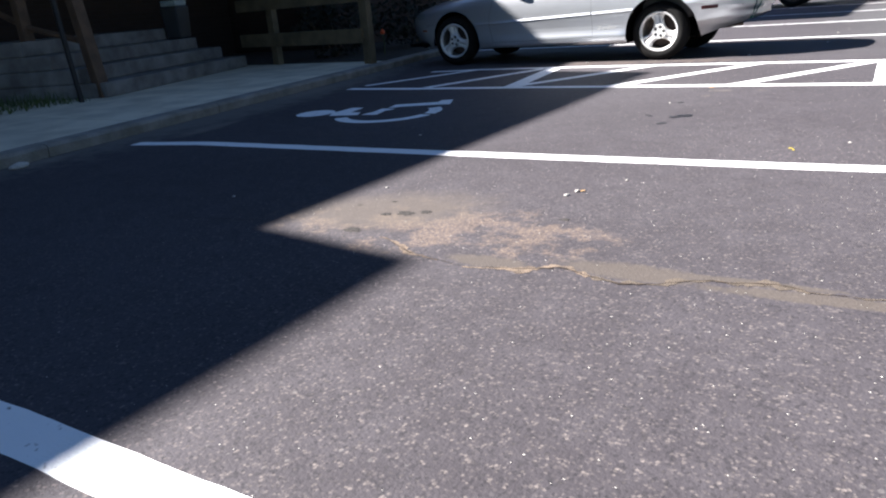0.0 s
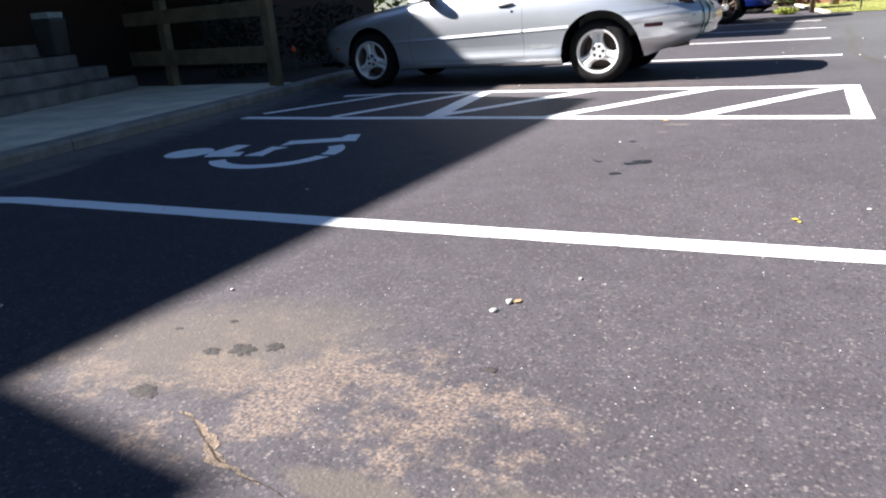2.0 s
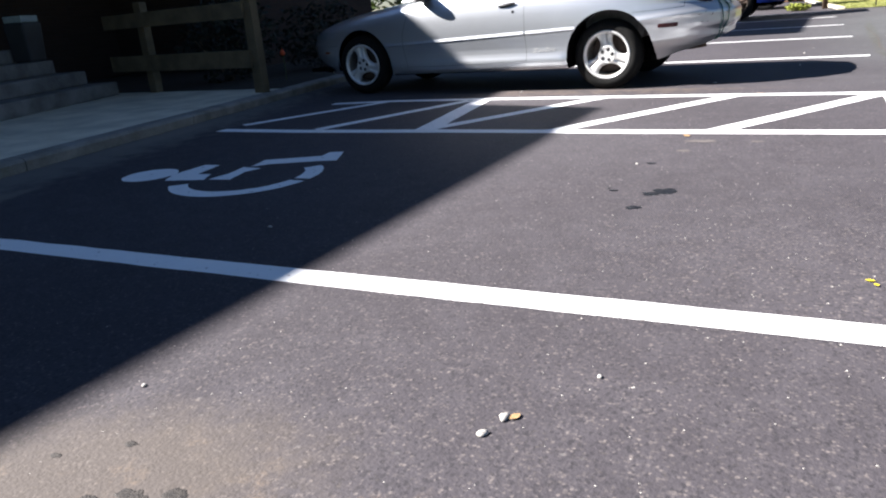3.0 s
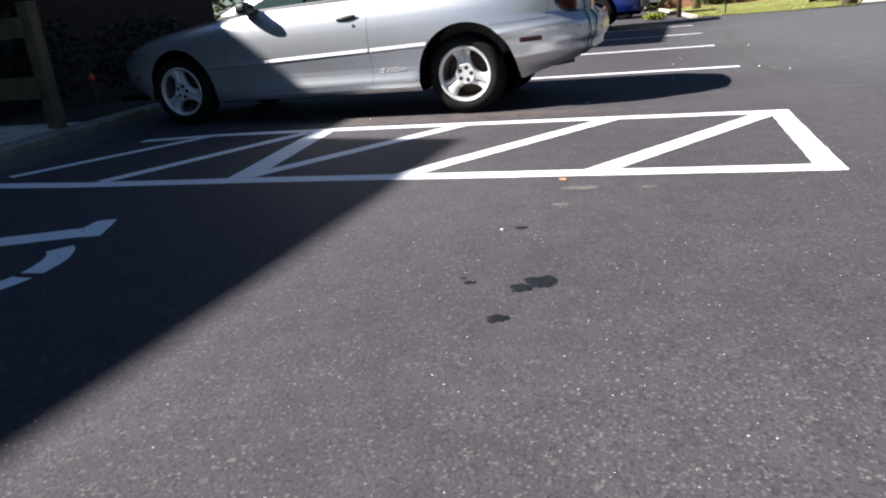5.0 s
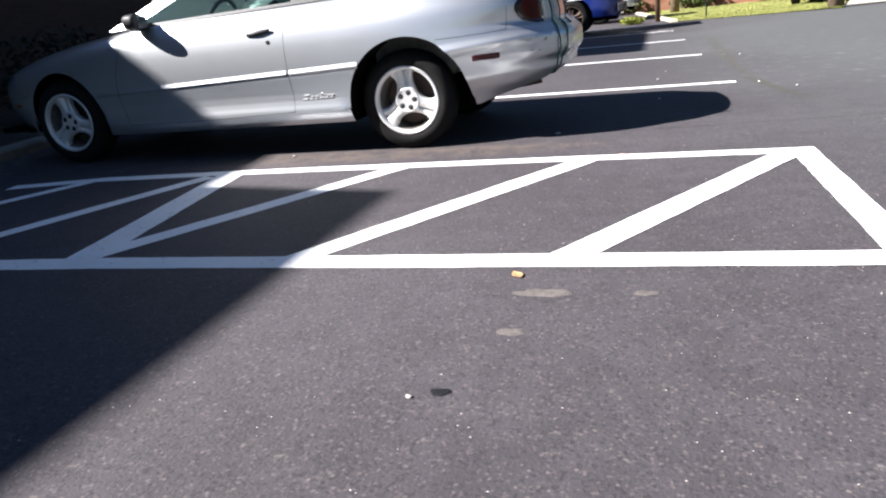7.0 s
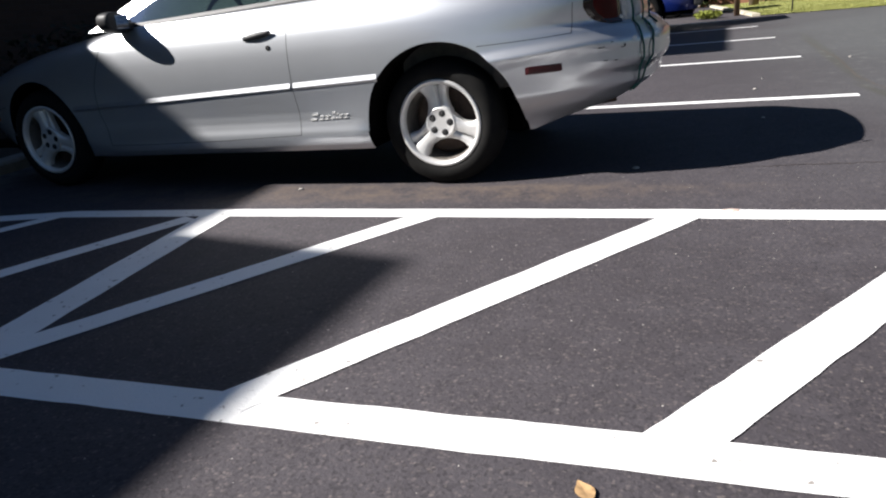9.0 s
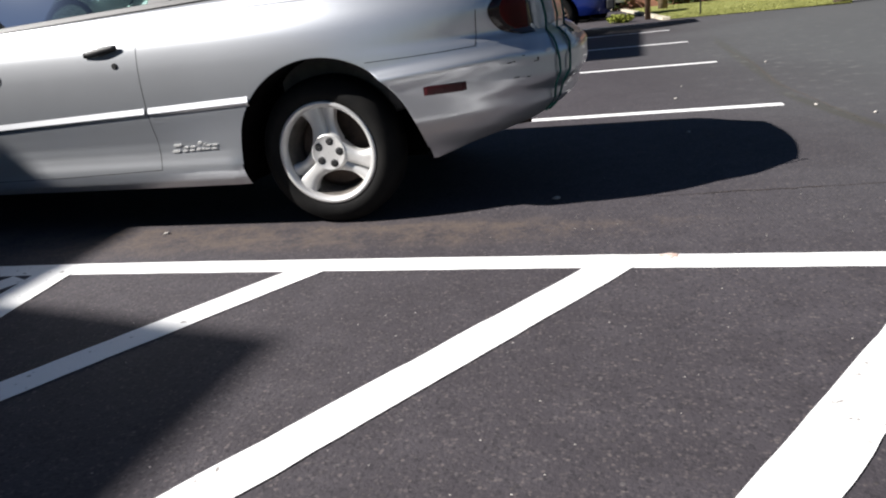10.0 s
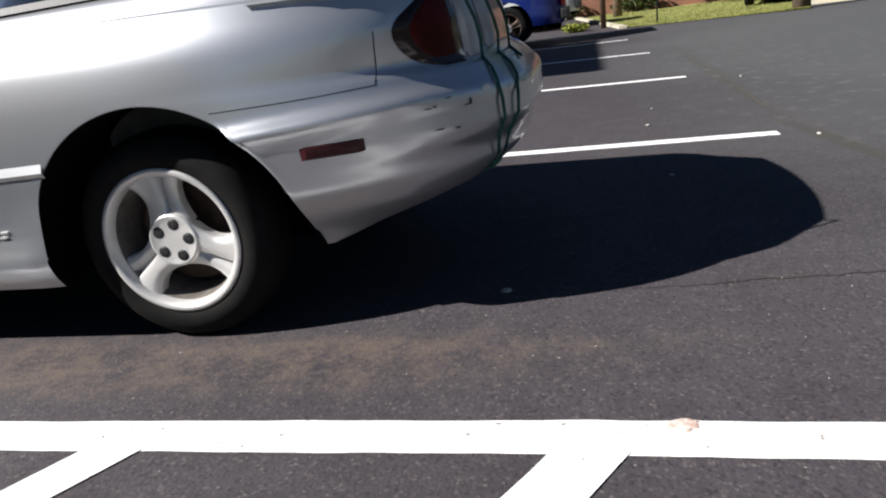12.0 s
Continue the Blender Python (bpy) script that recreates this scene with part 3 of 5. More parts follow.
def wheel_parts(car, x, y, side, R=0.305, W=0.195, rim=0.207, turn=96.0, spokes=3, spoke_mat=None):
    """A wheel whose outer face looks to side (-1 or 1); alloy with broad curved spokes."""
    w = new("wheel")
    w.parent = car
    w.matrix_local = pose(x, y, R, 0, 0, 0 if side < 0 else 180)
    o = -W / 2
    prof = [(rim - 0.012, o + 0.03), (rim + 0.002, o + 0.012), (rim + 0.014, o + 0.002), (rim + 0.038, o - 0.001), (R - 0.045, o + 0.004), (R - 0.026, o + 0.014), (R - 0.010, o + 0.032), (R - 0.002, o + 0.052), (R, o + 0.070),
            (R, -o - 0.06), (R - 0.02, -o - 0.012), (rim, -o - 0.01)]
    link_mesh("tyre", *lathe(prof, 72), RUBBER, w, "worn black rubber tyre", True)
    prof = [(rim - 0.004, o + 0.016), (rim + 0.004, o + 0.008), (rim + 0.004, o + 0.003), (rim - 0.005, o), (rim - 0.014, o + 0.004), (rim - 0.020, o + 0.014), (rim - 0.024, o + 0.026)]
    link_mesh("rim", *lathe(prof, 72), spoke_mat or ALLOY, w, "", True)
    link_mesh("rim_barrel", *lathe([(rim - 0.023, o + 0.024), (rim - 0.03, o + 0.05), (rim - 0.04, -o)], 48), SHADED_ALLOY, w, "dark brake dust inside the rim", True)
    link_mesh("brake_disc", *lathe([(0.001, 0.02), (0.15, 0.02), (0.15, 0.035), (0.20, 0.05), (0.20, -o)], 40), IRON, w)
    for s in range(spokes):
        a0 = radians(turn + 360 / spokes * s)
        verts, faces = [], []
        n = 12
        for i in range(n + 1):
            t = i / n
            r = 0.045 + (rim - 0.022 - 0.045) * t
            wide = lerp_table(((0, 0.066), (0.2, 0.055), (0.45, 0.049), (0.65, 0.054), (0.85, 0.070), (1, 0.092)), t)
            lead = a0 + 0.06 * t * t
            depth = o + 0.018 + 0.008 * math.sin(t * 2.4) - 0.007 * t
            slot = min(1.0, 2.2 * t)
            for across, sink in ((-1.03, 0.040), (-1.0, 0.012), (-0.93, 0.003), (-0.5, 0.0), (0.02, 0.002), (0.10, 0.006 * slot), (0.18, 0.030 * slot), (0.27, 0.030 * slot), (0.36, 0.012 * slot), (0.70, 0.010), (0.93, 0.014), (1.0, 0.022), (1.03, 0.045)):
                px, pz = r, -across * wide
                verts.append((px * math.cos(lead) - pz * math.sin(lead), depth + sink, px * math.sin(lead) + pz * math.cos(lead)))
        for i in range(n):
            for k in range(12):
                a = i * 13 + k
                faces.append((a, a + 1, a + 14, a + 13))
        link_mesh("spoke", verts, faces, spoke_mat or ALLOY, w, "", True)
    link_mesh("hub", *lathe([(0.001, o + 0.0185), (0.030, o + 0.0185), (0.066, o + 0.0185), (0.069, o + 0.0165), (0.073, o + 0.0175), (0.078, o + 0.024), (0.082, o + 0.05)], 40), ALLOY, w, "", True)
    for s in range(5):
        a = radians(77 + 72 * s)
        # Flat black discs stand in for the shade inside the nut recesses.
        v, f = lathe([(0.001, o + 0.0178), (0.005, o + 0.0172), (0.008, o + 0.0176), (0.0165, o + 0.0170), (0.0180, o + 0.022)], 16)
        v = [(x + 0.048 * math.cos(a), y, z + 0.048 * math.sin(a)) for x, y, z in v]
        link_mesh("wheel_nut", v, f, BLACK_PLASTIC, w, "wheel nut, black in place of the shade in its recess", True)
    return w


def side_ribbon(shell, pts, width, lift, steps=24, slant=1.0):
    """A thin band on the near flank along (u, z) points."""
    dense = []
    for (a, b), (c, d) in zip(pts, pts[1:]):
        dense += [(a + (c - a) * i / steps, b + (d - b) * i / steps) for i in range(steps)]
    dense.append(pts[-1])
    verts, faces = [], []
    for i, (u, z) in enumerate(dense):
        (a, b), (c, d) = dense[max(i - 1, 0)], dense[min(i + 1, len(dense) - 1)]
        k = math.hypot(c - a, d - b) or 1
        nu, nz = -(d - b) / k, (c - a) / k
        for e, up in ((-0.5, -0.002), (-0.18, lift), (0.42, lift * slant), (0.5, -0.004)):
            uu, zz = u + nu * e * width, z + nz * e * width
            verts.append((uu, -shell.side(uu, zz) - up, zz))
    for i in range(len(dense) - 1):
        for k in range(3):
            a = 4 * i + k
            faces.append((a, a + 1, a + 5, a + 4))
    return verts, faces


def mirrored(verts):
    return [(x, -y, z) for x, y, z in verts]


def side_patch(shell, u0, u1, z0, z1, lift, slope=0.0, n=8, rounded=0.0):
    """A raised plate on the near flank."""
    verts, faces = [], []
    for j in range(n + 1):
        for i in range(n + 1):
            a, b = i / n, j / n
            u, z = u0 + (u1 - u0) * a, z0 + (z1 - z0) * b + slope * (u0 + (u1 - u0) * a - u0)
            edge = 0.0 if i in (0, n) or j in (0, n) else lift
            verts.append((u, -shell.side(u, z) - edge + (0.002 if edge == 0 else 0), z))
    for j in range(n):
        for i in range(n):
            a = j * (n + 1) + i
            faces.append((a, a + 1, a + n + 2, a + n + 1))
    return verts, faces


def coupe_relief(u, z):
    """Flared sill with a hollow above it; a ridge, a groove and a lower lip round the rear bumper."""
    sill = lerp_table(((0.18, 0.0), (0.20, 0.020), (0.235, 0.031), (0.275, 0.030), (0.30, 0.023), (0.33, 0.010), (0.36, 0.0), (0.40, -0.006), (0.45, -0.004), (0.50, 0.0), (0.6, 0.0)), z)
    out = sill * ease(u, -2.35, -1.95) * (1 - ease(u, -0.42, -0.25))
    if u > 0.2:
        k = z - 0.088 * (min(u, 0.75) - 0.48) + 0.008
        ridge = lerp_table(((0.40, 0.0), (0.50, 0.005), (0.56, 0.010), (0.588, 0.018), (0.600, 0.025), (0.610, 0.025), (0.620, 0.017), (0.634, 0.005), (0.650, 0.0), (0.7, 0.0)), k)
        groove = lerp_table(((0.36, 0.0), (0.385, 0.004), (0.402, 0.004), (0.425, -0.004), (0.455, -0.012), (0.470, -0.010), (0.482, 0.0), (0.50, 0.001), (0.56, 0.0)), k)
        out -= 0.055 * (1 - ease(z, 0.25, 0.43))
        out += ridge * (1 - 0.5 * ease(u, 0.5, 0.8)) + groove * ease(u, 0.66, 0.94)
    return out


coupe = Shell(front=((0.18, -3.36), (0.30, -3.50), (0.42, -3.58), (0.52, -3.59), (0.60, -3.56), (0.66, -3.49), (0.71, -3.36), (0.76, -3.18), (0.80, -2.98), (0.84, -2.70), (0.87, -2.42), (0.90, -2.08)),
              rear=((0.18, 0.71), (0.30, 0.83), (0.36, 0.91), (0.40, 0.935), (0.43, 0.95), (0.46, 0.960), (0.49, 0.978), (0.53, 0.990), (0.60, 0.985), (0.65, 0.955), (0.68, 0.925), (0.695, 0.89), (0.71, 0.877), (0.80, 0.865), (0.88, 0.84), (0.90, 0.82)),
              half=((0.18, 0.795), (0.25, 0.815), (0.33, 0.832), (0.44, 0.845), (0.55, 0.852), (0.66, 0.848), (0.75, 0.835), (0.83, 0.812), (0.87, 0.790), (0.90, 0.765)),
              uc_front=-1.7, uc_rear=-0.4, n_front=2.7, n_rear=3.4, relief=coupe_relief)
car = thing("silver_car", pose(-2.044, 9.03, 0, 0, 0, -1.0), "silver two-door coupe with three-spoke alloy wheels, tail strapped with green cord", "car")


def coupe_floor(u):
    if u > 0.2:
        return lerp_table(((0.395, 0.262), (0.415, 0.244), (0.44, 0.243), (0.50, 0.262), (0.57, 0.288), (0.80, 0.348), (0.88, 0.385), (0.95, 0.418)), u)
    return 0.205 if u > -2.3 else 0.20


levels = [0.18 + 0.009 * i for i in range(81)]
bm = coupe.mesh(levels, 300, ((0.035, 0.308, 0.384), (-2.60, 0.295, 0.375)), coupe_floor)
body = part("body", bm, SILVER, car, "silver metallic paint", True)
# greenhouse
BELT, TOP = 0.895, 1.335


def flank(u, z, out=0.0):
    taper = min(1.0, coupe.side(u, 0.9) / coupe.side(-0.3, 0.9)) if u > -0.3 else 1.0
    return (u, -((0.762 - (z - 0.9) * 0.50) * taper + out), z)


def side_panel(name, poly, mat, label="", thick=0.012, parent=None):
    n = len(poly)
    for mirror in (False, True):
        outer = [flank(u, z) for u, z in poly]
        inner = [flank(u, z, -thick) for u, z in poly]
        verts = outer + inner
        if mirror:
            verts = mirrored(verts)
        faces = [tuple(range(n)), tuple(range(n, 2 * n))[::-1]] + [(i, (i + 1) % n, n + (i + 1) % n, n + i) for i in range(n)]
        yield link_mesh(name, verts, faces, mat, parent or car, label)


v, f, us = [], [], [-1.98 + 0.06 * i for i in range(45)]
for u in us:
    top = lerp_table(((-1.96, 0.903), (-1.90, 0.904), (-0.62, 0.943), (0.22, 0.972), (0.66, 0.942)), u)
    low, high = coupe.side(u, 0.899), -flank(u, top)[1]
    for z, y in ((0.893, coupe.side(u, 0.893) - 0.002), (0.899, low), (0.899 + (top - 0.899) * 0.5, (low + high) / 2 + 0.003), (top, high), (top - 0.004, high - 0.02)):
        v.append((u, -y, z))
f = [(5 * i + k, 5 * i + k + 1, 5 * i + k + 6, 5 * i + k + 5) for i in range(len(us) - 1) for k in range(4)]
link_mesh("shoulder", v, f, SILVER, car, "", True)
link_mesh("shoulder", mirrored(v), f, SILVER, car, "", True)
list(side_panel("roof_pillar", [(-2.08, 0.90), (-1.62, 1.11), (-1.16, 1.285), (-1.10, 1.245), (-1.55, 1.06), (-1.90, 0.90)], SILVER))
list(side_panel("roof_rail", [(-1.16, 1.285), (-0.80, 1.33), (-0.45, 1.34), (-0.10, 1.305), (-0.12, 1.255), (-0.45, 1.29), (-0.80, 1.285), (-1.10, 1.245)], SILVER))
list(side_panel("rear_pillar", [(-0.10, 1.305), (0.20, 1.20), (0.52, 1.00), (0.66, 0.935), (0.04, 0.966), (0.0, 1.06), (-0.12, 1.255)], SILVER))
list(side_panel("door_pillar", [(-0.70, 0.940), (-0.70, 1.288), (-0.63, 1.288), (-0.60, 0.943)], BLACK_PLASTIC))
list(side_panel("door_window", [(-1.90, 0.90), (-1.55, 1.06), (-1.10, 1.245), (-0.80, 1.285), (-0.70, 1.287), (-0.70, 0.940)], GLASS, "clear side window", 0.005))
list(side_panel("quarter_window", [(-0.60, 0.943), (-0.63, 1.287), (-0.45, 1.29), (-0.12, 1.255), (0.0, 1.06), (0.04, 0.966)], GLASS, "", 0.005))
for ob in car.children:
    if "window" in ob.name:
        ob.visible_shadow = False
v, f = [], []
for u in (-1.95, -1.4, -0.7, -0.3, 0.06):
    for dz, out in ((-0.008, 0.0), (-0.006, 0.010), (0.012, 0.010), (0.014, 0.0)):
        v.append(flank(u, 0.904 + 0.0315 * (u + 1.9) + dz, out))
for i in range(4):
    for k in range(3):
        f.append((4 * i + k, 4 * i + k + 1, 4 * i + k + 5, 4 * i + k + 4))
link_mesh("window_trim", v, f, BLACK_PLASTIC, car)
link_mesh("window_trim", mirrored(v), f, BLACK_PLASTIC, car)


def across(name, rows, mat, crown=0.02, thick=0.006, label=""):
    """A panel from flank to flank over rows of (u, z, shrink)."""
    verts, faces = [], []
    n = 12
    for off in (0.0, -thick):
        for u, z in rows:
            w = -flank(u, z)[1]
            for i in range(n + 1):
                s = -1 + 2 * i / n
                verts.append((u - 0.05 * (1 - s * s) * (1 if u < -1 else -1 if u > 0.0 else 0), s * w, z + crown * (1 - s * s) + off))
    k = n + 1
    for j in range(len(rows) - 1):
        for i in range(n):
            a = j * k + i
            faces.append((a, a + 1, a + k + 1, a + k))
            b = a + len(rows) * k
            faces.append((b, b + k, b + k + 1, b + 1))
    return link_mesh(name, verts, faces, mat, car, label, True)


across("windscreen", [(-2.06, 0.905), (-1.62, 1.11), (-1.17, 1.283)], GLASS).visible_shadow = False
across("roof", [(-1.17, 1.283), (-0.98, 1.312), (-0.80, 1.33), (-0.45, 1.34), (-0.25, 1.327), (-0.10, 1.305), (0.0, 1.28)], SILVER)
across("rear_window", [(0.0, 1.28), (0.20, 1.20), (0.42, 1.06)], GLASS).visible_shadow = False
# boot lid with a raised rear lip
verts, faces, k = [], [], 13
lid = [(0.36, 0.90, 0.74), (0.40, 0.945, 0.735), (0.55, 0.957, 0.74), (0.70, 0.957, 0.72), (0.76, 0.985, 0.71), (0.815, 1.0, 0.70), (0.825, 0.985, 0.70), (0.825, 0.88, 0.72)]
for u, z, w in lid:
    w = min(w, coupe.side(u - (0.06 if u > 0.6 else 0), 0.88) - 0.015)
    for i in range(k):
        s = -1 + 2 * i / (k - 1)
        verts.append((u + (0.075 * (1 - s * s) - 0.06 if u > 0.6 else 0), s * (w + (0.03 if i in (0, k - 1) else 0)), (0.89 if i in (0, k - 1) else z + 0.012 * (1 - s * s))))
for j in range(len(lid) - 1):
    for i in range(k - 1):
        a = j * k + i
        faces.append((a, a + 1, a + k + 1, a + k))
link_mesh("boot_lid", verts, faces, SILVER, car, "", True)
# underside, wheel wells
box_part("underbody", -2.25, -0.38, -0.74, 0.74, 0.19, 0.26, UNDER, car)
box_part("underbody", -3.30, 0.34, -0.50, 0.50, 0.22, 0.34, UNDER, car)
for u in (0.035, -2.60):
    for sgn in (-1, 1):
        v, f = [], []
        n = 20
        for i in range(n + 1):
            a = radians(-9 + 198 * i / n)
            for y, r in ((coupe.side(u + 0.382 * math.cos(a), 0.305 + 0.382 * math.sin(a)) - 0.004, 0.381 if u > -1 else 0.376), (0.70, 0.386), (0.66, 0.392), (0.45, 0.392)):
                v.append((u + r * math.cos(a), sgn * y, 0.305 + r * math.sin(a)))
        c = len(v)
        v.append((u, sgn * 0.45, 0.305))
        for i in range(n):
            for q in range(3):
                a = 4 * i + q
                f.append((a, a + 1, a + 5, a + 4))
            f.append((4 * i + 3, 4 * i + 7, c))
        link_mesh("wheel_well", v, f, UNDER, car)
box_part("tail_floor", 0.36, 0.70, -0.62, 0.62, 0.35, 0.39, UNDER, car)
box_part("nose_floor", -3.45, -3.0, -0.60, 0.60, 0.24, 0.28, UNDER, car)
v, f = tube([(0.5, -0.30, 0.30), (0.66, -0.30, 0.31), (0.77, -0.30, 0.325)], 0.022, 12)
link_mesh("exhaust_pipe", v, f, IRON, car, "dark exhaust tip under the bumper")
# wheels
for sgn in (-1, 1):
    wheel_parts(car, 0.0, sgn * 0.672, sgn)
    wheel_parts(car, -2.64, sgn * 0.655, sgn, turn=100)
# rolled edge of each wheel arch
for u0, z0, r0 in ((0.035, 0.308, 0.382), (-2.60, 0.295, 0.373)):
    v, f = [], []
    n = 60
    for i in range(n + 1):
        a = radians(-2 + 184 * i / n)
        for r, lift in ((r0 - 0.0030, 0.0002), (r0 + 0.000, 0.0006), (r0 + 0.003, 0.0006), (r0 + 0.006, 0.0006), (r0 + 0.009, 0.0006)):
            u, z = u0 + r * math.cos(a), max(coupe_floor(u0 + r * math.cos(a)) + 0.002, z0 + r * math.sin(a))
            v.append((u, -coupe.side(u, z) - lift, z))
    f = [(5 * i + k, 5 * i + k + 1, 5 * i + k + 6, 5 * i + k + 5) for i in range(n) for k in range(4)]
    link_mesh("arch_edge", v, f, SILVER, car, "", True)
    link_mesh("arch_edge", mirrored(v), f, SILVER, car, "", True)
# panel gaps
for pts in ([(-0.74, 0.89), (-0.742, 0.75), (-0.738, 0.54), (-0.73, 0.40), (-0.73, 0.29)], [(-0.73, 0.29), (-1.2, 0.277), (-1.7, 0.272), (-2.02, 0.275)],
            [(-2.02, 0.275), (-2.06, 0.45), (-2.05, 0.60), (-1.98, 0.80), (-1.95, 0.89)],
            [(0.24, 0.650), (0.40, 0.655), (0.52, 0.660), (0.645, 0.668)], [(0.645, 0.668), (0.648, 0.73), (0.652, 0.795)],
            [(-2.95, 0.52), (-3.10, 0.50)]):
    v, f = side_ribbon(coupe, pts, 0.0038, 0.0006, 10)
    link_mesh("panel_gap", v, f, SEAM, car, "thin dark gap between panels")
    link_mesh("panel_gap", mirrored(v), f, SEAM, car, "thin dark gap between panels")
# flank moulding in three lengths
for pts in ([(-2.26, 0.495), (-2.065, 0.500)], [(-2.05, 0.500), (-0.748, 0.538)], [(-0.73, 0.538), (-0.262, 0.553)]):
    v, f = side_ribbon(coupe, pts, 0.048, 0.009, 16, -0.25)
    link_mesh("side_moulding", v, f, SILVER, car, "silver rubbing strip along the flank")
    link_mesh("side_moulding", mirrored(v), f, SILVER, car)
# shapes on the tail: z and the angle round the corner, 0 at the middle of the tail, 90 on the flank
def tail_point(angle, z, lift):
    c, s = math.cos(radians(angle)), math.sin(radians(angle))
    a, w = lerp_table(coupe.rear, z) - coupe.ucr, lerp_table(coupe.half, z)
    p = 2 / coupe.rear_power(z)
    out = coupe_relief(coupe.ucr + a * abs(c) ** p, z)
    a, w = a + out, w + out
    return (coupe.ucr + a * abs(c) ** p + lift * c, -(w * abs(s) ** p + lift * s) if s > 0 else w * abs(s) ** p - lift * s, z)


def tail_sheet(rows, lift, n=20, edge=0.15):
    """A plate round the tail over rows of (z, angle from, angle to), dished down to the body at its rim."""
    verts, faces = [], []
    dense = []
    for (z0, a0, b0), (z1, a1, b1) in zip(rows, rows[1:]):
        k = max(1, int((z1 - z0) / 0.005))
        dense += [(z0 + (z1 - z0) * i / k, a0 + (a1 - a0) * i / k, b0 + (b1 - b0) * i / k) for i in range(k)]
    dense.append(rows[-1])
    for _ in range(5):
        dense = [dense[0]] + [(q[0], (p[1] + 2 * q[1] + r[1]) / 4, (p[2] + 2 * q[2] + r[2]) / 4) for p, q, r in zip(dense, dense[1:], dense[2:])] + [dense[-1]]
    for j, (z, a, b) in enumerate(dense):
        for i in range(n + 1):
            t = i / n
            rim = min(1.0, min(t, 1 - t) / edge, (min(j, len(dense) - 1 - j) + 0.3) / 2)
            verts.append(tail_point(a + (b - a) * t, z, 0.002 + lift * max(0.0, rim)))
    for j in range(len(dense) - 1):
        for i in range(n):
            q = j * (n + 1) + i
            faces.append((q, q + 1, q + n + 2, q + n + 1))
    return verts, faces


# door handle, lock
for sgn in (-1, 1):
    y0 = coupe.side(-0.90, 0.79)
    v = []
    for i in range(9):
        t = i / 8
        half = 0.017 * (0.35 + 0.65 * math.sin(math.pi * (0.12 + 0.78 * t)))
        for a in range(8):
            c = 2 * math.pi * a / 8
            v.append((-0.99 + 0.165 * t, sgn * (y0 + 0.006 + 0.014 * math.sin(c) * math.sin(math.pi * (0.1 + 0.8 * t)) + 0.004), 0.783 + 0.02 * t + half * math.cos(c)))
    f = [(8 * i + a, 8 * i + (a + 1) % 8, 8 * i + 8 + (a + 1) % 8, 8 * i + 8 + a) for i in range(8) for a in range(8)] + [tuple(range(8)), tuple(range(64, 72))]
    link_mesh("door_handle", v, f, BLACK_PLASTIC, car, "dark flush door handle", True)
    v, f = lathe([(0.001, -0.006), (0.010, -0.006), (0.013, -0.003), (0.013, 0.01)], 16)
    link_mesh("door_lock", [(x - 0.85, sgn * (coupe.side(-0.85, 0.73) + 0.0) + y * (-sgn if sgn > 0 else 1), z + 0.73) for x, y, z in v], f, BLACK_PLASTIC, car)
# wing mirrors
for sgn in (-1, 1):
    bm = bmesh.new()
    bmesh.ops.create_uvsphere(bm, u_segments=24, v_segments=14, radius=1)
    for q in bm.verts:
        x, y, z = (math.copysign(abs(k) ** 0.7, k) for k in q.co)
        x = min(x, 0.45)
        q.co = (-1.765 + (0.085 if x < 0 else 0.06) * x + 0.03 * y, sgn * (0.87 + 0.098 * y), 0.935 + 0.054 * z * (1 - 0.12 * y) + 0.01 * y)
    mir = part("wing_mirror", bm, BLACK_PLASTIC, car, "black wing mirror", True)
    part("mirror_arm", add_box(bmesh.new(), -1.84, -1.73, min(sgn * 0.74, sgn * 0.80), max(sgn * 0.74, sgn * 0.80), 0.893, 0.93, 0.01), BLACK_PLASTIC, mir)
    box_part("mirror_glass", -1.7375, -1.7325, min(sgn * 0.80, sgn * 0.94), max(sgn * 0.80, sgn * 0.94), 0.90, 0.972, CHROME, mir, "", 0.002)
# lamps
v, f = side_patch(coupe, 0.445, 0.612, 0.508, 0.545, 0.006, 0.02)
link_mesh("side_marker", v, f, MARKER_RED, car, "dark red side marker lamp")
link_mesh("side_marker", mirrored(v), f, MARKER_RED, car)
v, f = side_patch(coupe, -3.20, -3.10, 0.43, 0.455, 0.005)
link_mesh("side_marker", v, f, AMBER, car, "amber front side marker")
link_mesh("side_marker", mirrored(v), f, AMBER, car)
v, f = side_patch(coupe, -3.36, -3.12, 0.585, 0.66, 0.006)
link_mesh("headlamp", v, f, PANE, car, "clear headlamp")
link_mesh("headlamp", mirrored(v), f, PANE, car)


for sgn in (-1, 1):
    v, f = tail_sheet([(0.688, 31, 24), (0.695, 34.5, 21.5), (0.71, 37, 21), (0.73, 39.5, 21), (0.765, 42, 21.5), (0.80, 42.5, 21.5), (0.82, 40.5, 21.5), (0.85, 35.5, 21.5), (0.875, 31, 21.5), (0.89, 27, 22)], 0.006)
    lamp = link_mesh("tail_lamp", v if sgn < 0 else mirrored(v), f, DARK_LENS, car, "dark smoked and red tail lamp", True)
    v, f = tail_sheet([(0.704, 31, 24), (0.73, 36.5, 23), (0.765, 39.5, 22.8), (0.80, 40, 22.8), (0.83, 36.5, 22.8), (0.87, 30, 23)], 0.0085)
    link_mesh("red_lens", v if sgn < 0 else mirrored(v), f, RED_LENS, lamp, "deep red lens", True)
